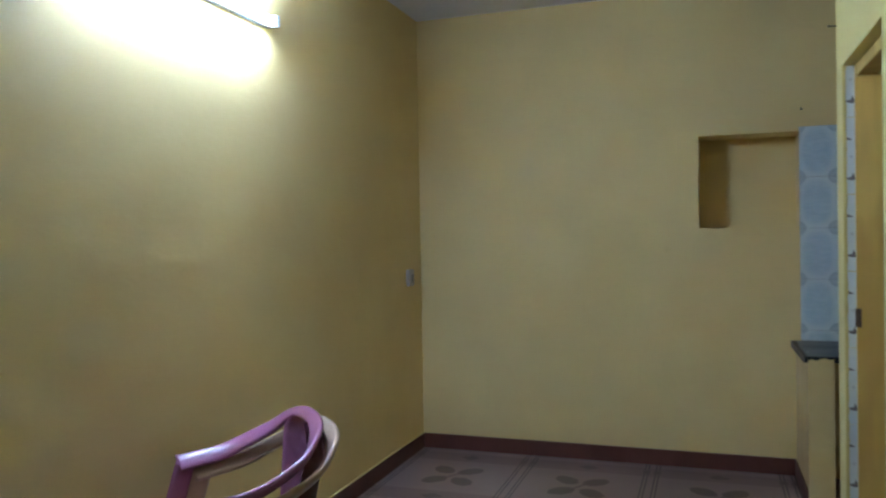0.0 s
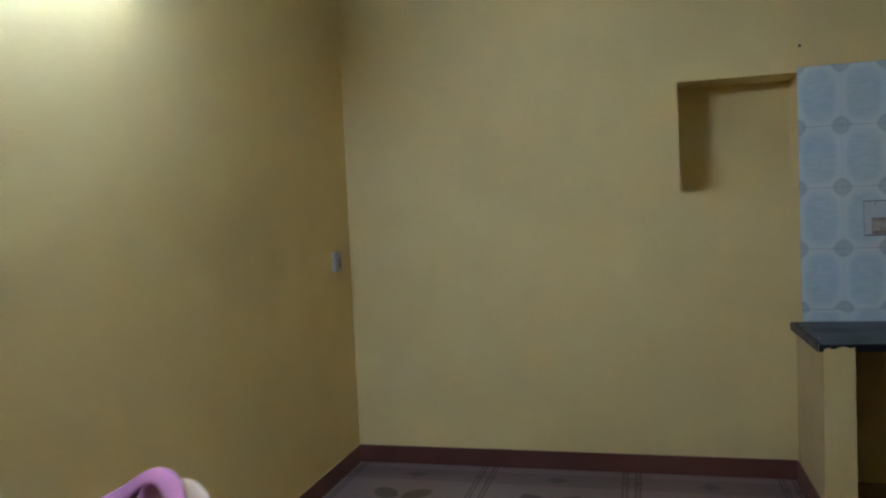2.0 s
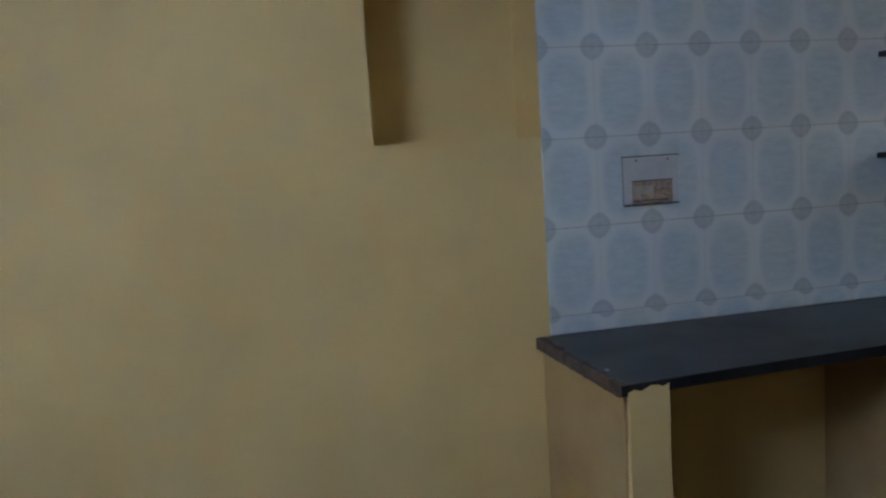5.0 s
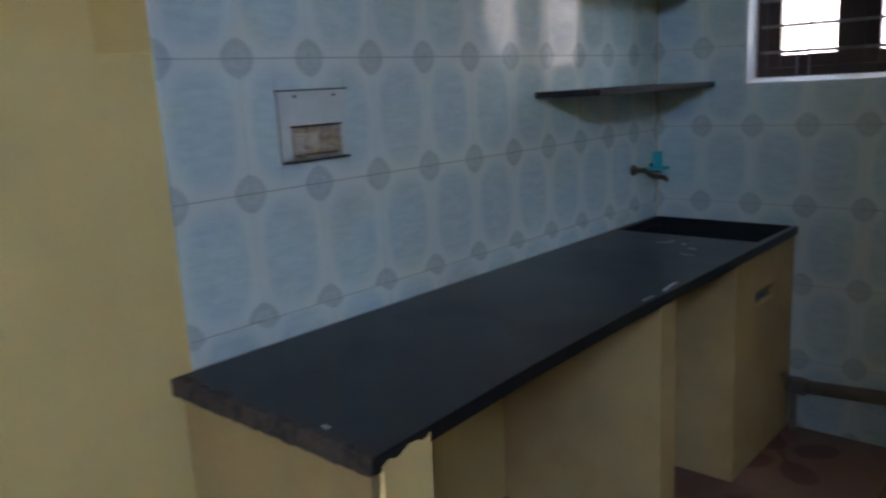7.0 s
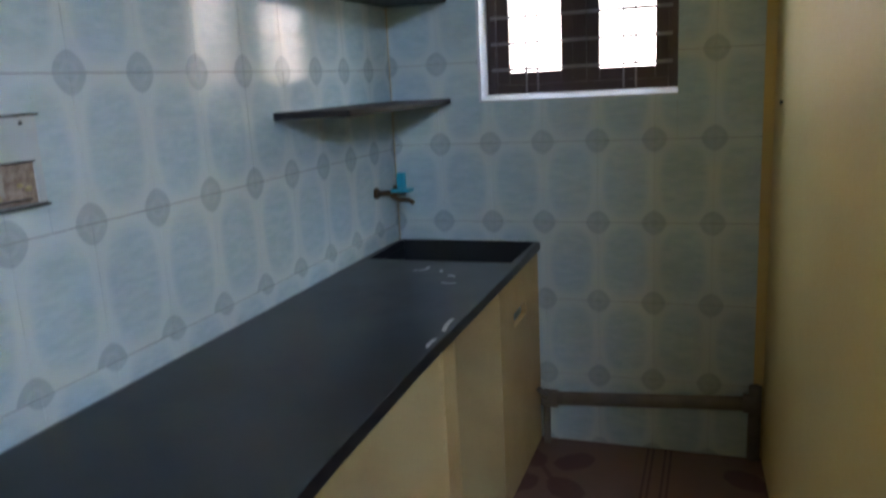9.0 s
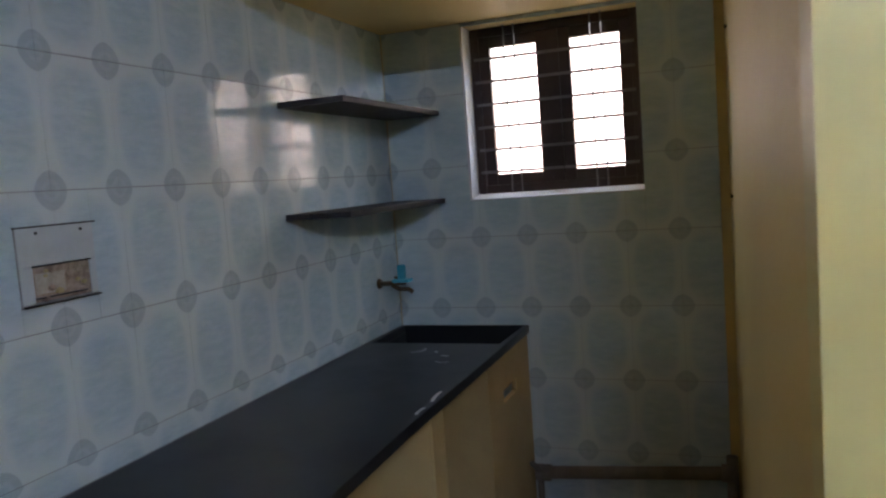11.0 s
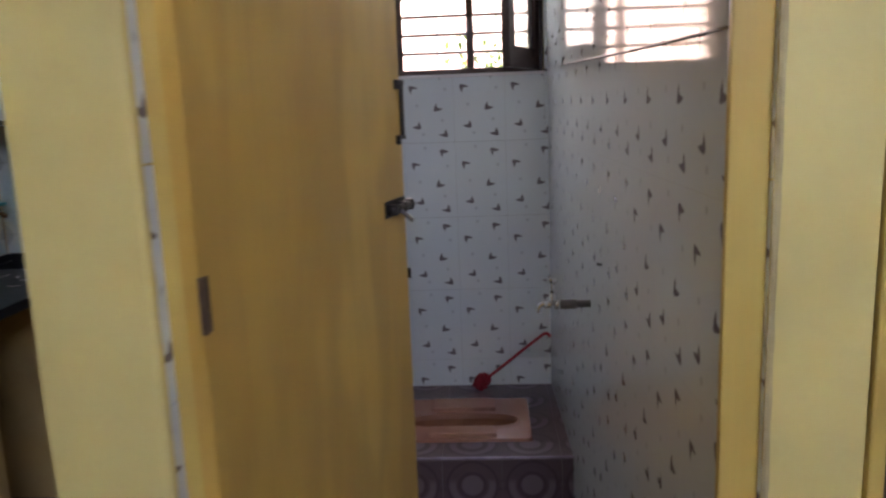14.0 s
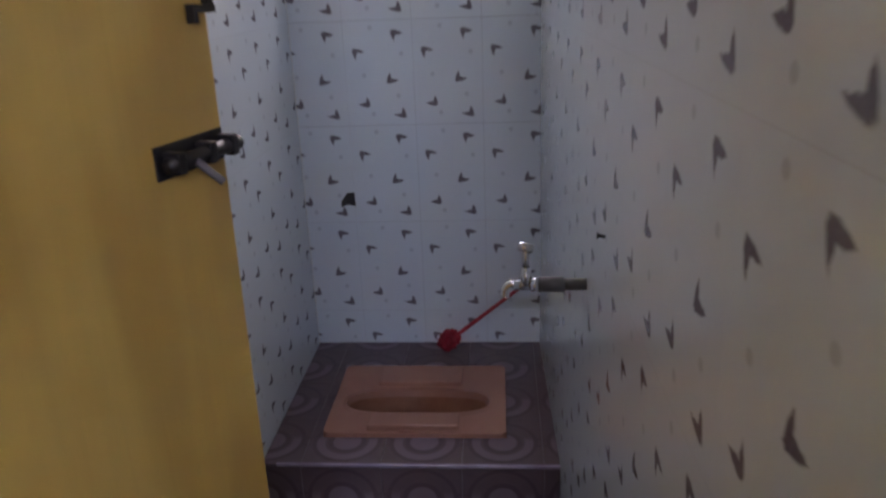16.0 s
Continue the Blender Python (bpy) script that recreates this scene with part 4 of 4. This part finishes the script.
bm = bmesh.new()
loops = [[bm.verts.new(p) for p in oval(k, z)] for k, z in ((1.3, -0.004), (1.3, -0.03), (1.12, -0.07), (0.85, -0.105), (0.5, -0.125), (0.2, -0.13))]
for A, B in zip(loops, loops[1:]):
    for i in range(64):
        bm.faces.new((A[i], A[(i + 1) % 64], B[(i + 1) % 64], B[i]))
bm.faces.new(loops[-1])
part("bowl", bm, BOWL_SHADED, pan, "glazed trough, coloured darker for the shade under its rim", smooth=True)
for x0, x1 in ((0.058, 0.158), (-0.172, -0.105)):
    rest = part("footrest", box(x0, x1, -0.115, 0.125, 0.016, 0.036, bevel=0.005), CERAMIC, pan)

ttap = thing("toilet_tap", Matrix.Translation((1.487, 2.793, 0.80)), "chrome bib tap on a grey pipe stub at the tiles", "tap")
bm = bmesh.new()
rod(bm, (0, -0.002, 0), (0, 0.045, 0), 0.0105, n=14)
rod(bm, (0, 0.038, 0), (0, 0.082, 0), 0.0135, n=14)
part("stub", bm, PIPE, ttap, "grey plastic stub", smooth=True)
bm = bmesh.new()
rod(bm, (0, 0.08, 0.0), (0, 0.095, 0.0), 0.013, n=16)
rod(bm, (0, 0.09, 0.0), (0, 0.125, 0.0), 0.010, n=16)
rod(bm, (0, 0.103, 0.0), (0, 0.103, 0.032), 0.011, 0.008, 14)
rod(bm, (0, 0.103, 0.032), (0, 0.103, 0.062), 0.0065, n=12)
part("body", bm, CHROME, ttap, smooth=True)
part("spout", sweep([(0, 0.112, 0.0), (0, 0.128, 0.001), (0, 0.138, -0.008), (0, 0.140, -0.022)], 0.008, 0.008, up=(1, 0, 0)), CHROME, ttap, smooth=True)
bm = bmesh.new()
rod(bm, (0.0, 0.092, 0.064), (0, 0.116, 0.072), 0.008, n=12)
part("lever", bm, CHROME, ttap, smooth=True)

brush = thing("toilet_brush", Matrix.Translation((2.445, 3.105, STEP_Z)), "red plastic toilet brush leaning into the tiled corner", "toilet brush")
bm = bmesh.new()
bmesh.ops.create_uvsphere(bm, u_segments=20, v_segments=12, radius=0.031, matrix=Matrix.Translation((0, 0, 0.04)) @ pose(0, 0, 0, 50, 0, 0) @ Matrix.Diagonal((1, 1, 1.25, 1)))
rngb = random.Random(9)
for v in bm.verts:
    v.co += (v.co - Vector((0, 0, 0.04))).normalized() * rngb.uniform(-0.006, 0.006)
part("head", bm, BRISTLE, brush)
bm = bmesh.new()
bm = sweep([(0, -0.02, 0.052), (0.01, -0.10, 0.112), (0.025, -0.19, 0.178), (0.036, -0.255, 0.224), (0.038, -0.272, 0.225), (0.040, -0.283, 0.212)], 0.0065, 0.0065, up=(1, 0, 0), n=10, power=2.0, bm=bm)
part("handle", bm, RED, brush, smooth=True)

cord = thing("wall_cable", Matrix.Translation((0.36, 2.7705, 1.424)) @ pose(0, 0, 0, 0, 0, 1.375), "thin grey cable stretched along the white tiles", "cable")
part("cable", sweep([(0, 0, 0), (0.6, 0, 0.010), (1.2, 0, 0.024), (1.75, 0, 0.040)], 0.0022, 0.0022, n=8), STEEL, cord, smooth=True)

# missing chip of glaze on the back wall
chip = thing("tile_chip", Matrix.Translation((X_E - 0.001, 3.405, 0.669)), "dark chipped spot in a white tile", "chip")
bm = bmesh.new()
vs = [bm.verts.new((0, y, z)) for y, z in ((-0.020, 0.028), (0.004, 0.024), (0.022, 0.0), (0.024, -0.02), (0.0, -0.012), (-0.022, -0.018))]
vb = [bm.verts.new((-0.0025, v.co.y * 0.9, v.co.z * 0.9)) for v in vs]
bm.faces.new(vb)
for i in range(6):
    bm.faces.new((vs[i], vs[(i + 1) % 6], vb[(i + 1) % 6], vb[i]))
part("spot", bm, IRON, chip)

# ---- main room: tube light, socket, chairs ----
tl = thing("tube_light", Matrix.Translation((X_L, 2.55, 2.43)), "lit fluorescent tube on a white wall batten", "tube light")
part("batten", box(0.0, 0.035, -0.62, 0.62, -0.02, 0.03, bevel=0.004), PLATE, tl)
bm = bmesh.new()
rod(bm, (0.055, -0.585, 0.0), (0.055, 0.585, 0.0), 0.013, n=16)
part("tube", bm, GLOW, tl, "glowing tube", smooth=True)
for s in (-1, 1):
    part("holder", box(0.03, 0.072, s * 0.60 - 0.015, s * 0.60 + 0.015, -0.022, 0.028, bevel=0.004), PLATE, tl)

so = thing("wall_socket", Matrix.Translation((X_L, 4.85, 1.19)), "small white switch and socket plate on the wall", "socket")
part("plate", box(0.0, 0.024, -0.045, 0.045, -0.058, 0.052, bevel=0.005), SOCKET, so)
part("switch", box(0.024, 0.030, -0.010, 0.022, -0.036, 0.022, bevel=0.003), STEEL, so, "grey switch rocker")


def chair_thing(m, main, panel, label):
    """Moulded plastic armchair; front is +y."""
    ob = thing("plastic_chair", m, label, "chair", "stacked plastic chairs")
    side = [(0.258, 0.125, 0.632), (0.268, 0.06, 0.637), (0.272, -0.03, 0.65), (0.265, -0.12, 0.685), (0.235, -0.20, 0.727), (0.175, -0.252, 0.778), (0.095, -0.275, 0.802), (0.0, -0.282, 0.808)]
    rim = side + [(-x, y, z) for x, y, z in side[-2::-1]]

    def wide(f):
        return 0.036 - 0.010 * math.sin(math.pi * f)
    part("rim", sweep(rim, wide, 0.012, up=lambda p: (-3.2 * p.x, -2.6 * (p.y + 0.02), 1.0) if p.y < -0.02 else (-3.2 * p.x, 0.0, 1.0), per=7, n=16, power=2.8), main, ob, smooth=True)
    for s in (-1, 1):
        part("arm_post", sweep([(s * 0.262, 0.098, 0.632), (s * 0.259, 0.125, 0.54), (s * 0.252, 0.165, 0.40)], 0.014, 0.034, up=(0, 1, 0), n=12, power=3), main, ob, smooth=True)
        part("front_leg", sweep([(s * 0.245, 0.225, 0.42), (s * 0.255, 0.24, 0.2), (s * 0.262, 0.255, 0.0)], lambda f: 0.026 - 0.008 * f, 0.016, up=(0, 1, 0), n=12, power=3.2), main, ob, smooth=True)
        part("back_leg", sweep([(s * 0.21, -0.19, 0.42), (s * 0.235, -0.235, 0.2), (s * 0.245, -0.28, 0.0)], lambda f: 0.026 - 0.008 * f, 0.016, up=(0, 1, 0), n=12, power=3.2), main, ob, smooth=True)
    # seat: dished sheet
    bm = bmesh.new()
    n = 16
    gr = [[bm.verts.new((-0.235 + 0.47 * i / n, -0.215 + 0.46 * j / n, 0.425 + 0.018 * abs(2 * i / n - 1) ** 2.5 + 0.01 * (2 * j / n - 1))) for j in range(n + 1)] for i in range(n + 1)]
    for i in range(n):
        for j in range(n):
            bm.faces.new((gr[i][j], gr[i + 1][j], gr[i + 1][j + 1], gr[i][j + 1]))
    bmesh.ops.solidify(bm, geom=bm.faces[:], thickness=0.012)
    part("seat", bm, main, ob, smooth=True)
    # splat: curved panel with an embossed oval
    bm = bmesh.new()
    a, b = 12, 26
    gr = []
    for i in range(a + 1):
        row = []
        for j in range(b + 1):
            f, u = j / b, 2 * i / a - 1
            hw = 0.10 + 0.08 * f ** 1.5 - 0.09 * max(0.0, f - 0.84) / 0.16
            z = 0.43 + 0.372 * f
            y = -0.205 - 0.075 * f ** 1.2 + (0.012 + 0.03 * f) * u * u
            r = (u / 0.75) ** 2 + ((f - 0.78) / 0.15) ** 2
            y += 0.007 * math.exp(-((r - 0.8) / 0.25) ** 2) + (0.004 * math.cos(14 * r) if r < 0.7 else 0.0)
            row.append(bm.verts.new((u * hw, y, z)))
        gr.append(row)
    for i in range(a):
        for j in range(b):
            bm.faces.new((gr[i][j], gr[i + 1][j], gr[i + 1][j + 1], gr[i][j + 1]))
    bmesh.ops.solidify(bm, geom=bm.faces[:], thickness=0.007)
    part("splat", bm, panel, ob, smooth=True)
    return ob


CH = pose(-1.652, 2.285, -0.0, 0, 0, 134)
chair_thing(CH, BEIGE, SHADOWP, "beige and maroon plastic armchair at the bottom of a stack")
chair_thing(CH @ pose(0, 0.055, 0.04), PINK, PINK, "mauve glossy plastic armchair stacked on a beige one")

def nail(name, m, r, length, material, label, category):
    ob = thing(name, m, label, category)
    bm = bmesh.new()
    rod(bm, (0, 0, 0), (0, -length, 0.002), r, n=8)
    rod(bm, (0, -length, 0.002), (0, -length - 0.002, 0.002), r * 1.9, n=10)
    part("shank", bm, material, ob)


nail("wall_nail", Matrix.Translation((0.33, Y_N, 2.165)), 0.004, 0.015, IRON, "dark nail in the yellow wall above the niche", "nail")
nail("wall_nail", Matrix.Translation((X_R, 3.60, 2.28)) @ pose(0, 0, 0, 0, 0, -90), 0.003, 0.03, IRON, "thin nail in the pale wall beside the door", "nail")
nail("wall_plug", Matrix.Translation((2.30, 3.692, 1.30)) @ pose(0, 0, 0, 0, 0, 180), 0.005, 0.006, IRON, "dark plug in the yellow kitchen wall", "wall plug")
nail("wall_plug", Matrix.Translation((2.30, 3.692, 1.88)) @ pose(0, 0, 0, 0, 0, 180), 0.005, 0.006, IRON, "dark plug in the yellow kitchen wall", "wall plug")
nail("tile_hook", Matrix.Translation((1.31, 2.789, 0.945)) @ pose(0, 0, 0, 0, 0, 180), 0.0028, 0.010, IRON, "small black hook in the white tiles", "hook")

# ---- outside ----
GROUND = mottled("sandy_ground", (0.36, 0.30, 0.24), (0.25, 0.21, 0.17), 0.5, 12, 0.95, bump=0.4)
FACADE = mottled("pale_pink_plaster", (0.74, 0.60, 0.55), (0.66, 0.52, 0.47), 0.8, 20, 0.85)
ROOFM = mottled("grey_roof_slab", (0.4, 0.38, 0.36), (0.3, 0.29, 0.28), 1, 20, 0.9)
LEAFM = mottled("green_leaves", (0.03, 0.10, 0.012), (0.06, 0.14, 0.018), 6, 60, 0.5)
PETALM = mottled("red_flowers", (0.48, 0.035, 0.02), (0.5, 0.10, 0.03), 8, 60, 0.5)
tagged(link("ground", box(X_E + 0.25, 60, -60, 60, -0.4, -0.2), GROUND), "dry sandy ground outside the windows", "ground", kind="structure")
house = thing("neighbour_house", Matrix.Translation((9.5, 3.5, -0.2)), "pale pink plastered house across the yard", "house")
part("wall", box(0, 6, -7, 7, 0, 6.2), FACADE, house)
part("roof", box(-0.4, 6.4, -7.4, 7.4, 6.2, 6.4), ROOFM, house)
for y in (-4.8, -1.5, 4.6):
    for z in (1.0, 4.1):
        w = part("window", box(-0.04, 0.0, y - 0.55, y + 0.55, z, z + 1.2, bevel=0.01), DARKWOOD, house)
        part("pane", box(-0.048, -0.041, y - 0.47, y + 0.47, z + 0.08, z + 1.12), FROST, w)
shrub = thing("flowering_shrub", Matrix.Translation((5.0, 3.05, -0.2)), "green shrub with red flowers outside the window", "shrub")
bm = bmesh.new()
rs = random.Random(3)
tips = []
for i in range(14):
    a = rs.uniform(0, 6.28)
    t = (0.45 * math.cos(a) * rs.random(), 0.45 * math.sin(a) * rs.random(), rs.uniform(1.2, 2.0))
    rod(bm, (0, 0, 0), t, 0.014, 0.004, 6)
    tips.append(t)
part("trunk", bm, DARKWOOD, shrub)
for nm, mt, cnt, sz in (("crown", LEAFM, 1300, 0.055), ("flowers", PETALM, 330, 0.025)):
    vs, fs = [], []
    for i in range(cnt):
        t = Vector(rs.choice(tips)) * rs.uniform(0.55, 1.05)
        c = t + Vector((rs.gauss(0, 0.07), rs.gauss(0, 0.07), rs.gauss(0, 0.07)))
        q = Euler((rs.uniform(0, 6.28), rs.uniform(0, 6.28), rs.uniform(0, 6.28))).to_matrix()
        k = len(vs)
        s = sz * rs.uniform(0.6, 1.3)
        for p in ((-0.5, 0, 0), (0, -0.28, 0.06), (0.6, 0, 0), (0, 0.28, 0.06)):
            vs.append(c + q @ (Vector(p) * s))
        fs += [(k, k + 1, k + 2), (k, k + 2, k + 3)]
    me = bpy.data.meshes.new(nm)
    me.from_pydata(vs, [], fs)
    me.materials.append(mt)
    ob = tagged(new(nm, me), kind="stuff")
    ob.parent = shrub

# ---- wall tiles (pieces) ----
JX, JZ = 0.311, 1.468
HOLE_BOX = (0.603, 0.811, 1.226, 1.394)
link("grout", box(0.322, X_E, Y_N - 0.0055, Y_N - 0.0005, Z_TOP - 0.03, Z_LOFT), GROUT, wall_north)
tiled(wall_north, FACE_N, 0.318, X_E - 0.008, JZ - 0.6, Z_LOFT - 0.001, JX, JZ, 0.2, 0.3, KTILE, "kitchen_n", [HOLE_BOX])
tiled(wall_north, FACE_N, 0.318, X_E - 0.008, Z_TOP + 0.001, JZ - 0.6, JX + 0.014, JZ - 0.577, 0.2, 0.3, KTILE, "kitchen_strip")
link("grout", cells([3.735, KW[0], KW[1], Y_N - 0.008], [0, KW[2], KW[3], Z_LOFT], [KW], X_E + 0.0025, X_E + 0.0075, 'x'), GROUT, wall_east)
tiled(wall_east, FACE_E, -(Y_N - 0.008), -3.735, 0.0, Z_LOFT - 0.001, -4.686, 1.18, 0.2, 0.3, KTILE, "kitchen_e", [(-KW[1], -KW[0], KW[2], KW[3])])
link("grout", cells([2.80, TW[0], TW[1], 3.54], [0, TW[2], TW[3], Z_C], [TW], X_E + 0.0025, X_E + 0.0075, 'x'), GROUT, wall_east)
tiled(wall_east, FACE_E, -3.54, -2.80, STEP_Z, 2.35, -3.385, 0.0, 0.2, 0.3, BTILE, "toilet_e", [(-TW[1], -TW[0], TW[2], TW[3])], gap_z=0.001)
link("grout", box(X_R + 0.15, X_E, 3.5425, 3.5475, 0, 2.4), GROUT, wall_partition)
tiled(wall_partition, FACE_TL, 0.45, X_E - 0.001, 0.0, 2.35, 0.43, 0.0, 0.2, 0.3, BTILE, "toilet_l", gap_a=0.0, gap_z=0.0)
bm = bmesh.new()
prism(bm, [(0.43, 2.7605), (X_E, 2.8103), (X_E, 2.816), (0.43, 2.7663)], 0, 2.4)
link("grout", bm, GROUT, wall_toilet)
tiled(wall_toilet, FACE_TR, -(X_E - 0.001), -0.428, 0.0, 2.35, -2.375, 0.012, 0.2, 0.3, BTILE, "toilet_r", gap_a=0.0, gap_z=0.0)
# platform tiles, top and riser
tiled(platform, Matrix.Translation((0, 0, STEP_Z)), STEP_X, X_E - 0.002, 2.802, 3.538, STEP_X, 2.84, 0.2, 0.2, RTILE, "platform_top", [PAN], floor_tile=True, gap_z=0.001)
RISER = pose(STEP_X, 0, 0, 0, -90, 0)
tiled(platform, RISER, 0.0, STEP_Z - 0.009, 2.802, 3.538, STEP_Z - 0.2, 2.84, 0.2, 0.2, RTILE, "platform_riser", floor_tile=True, gap_z=0.001)
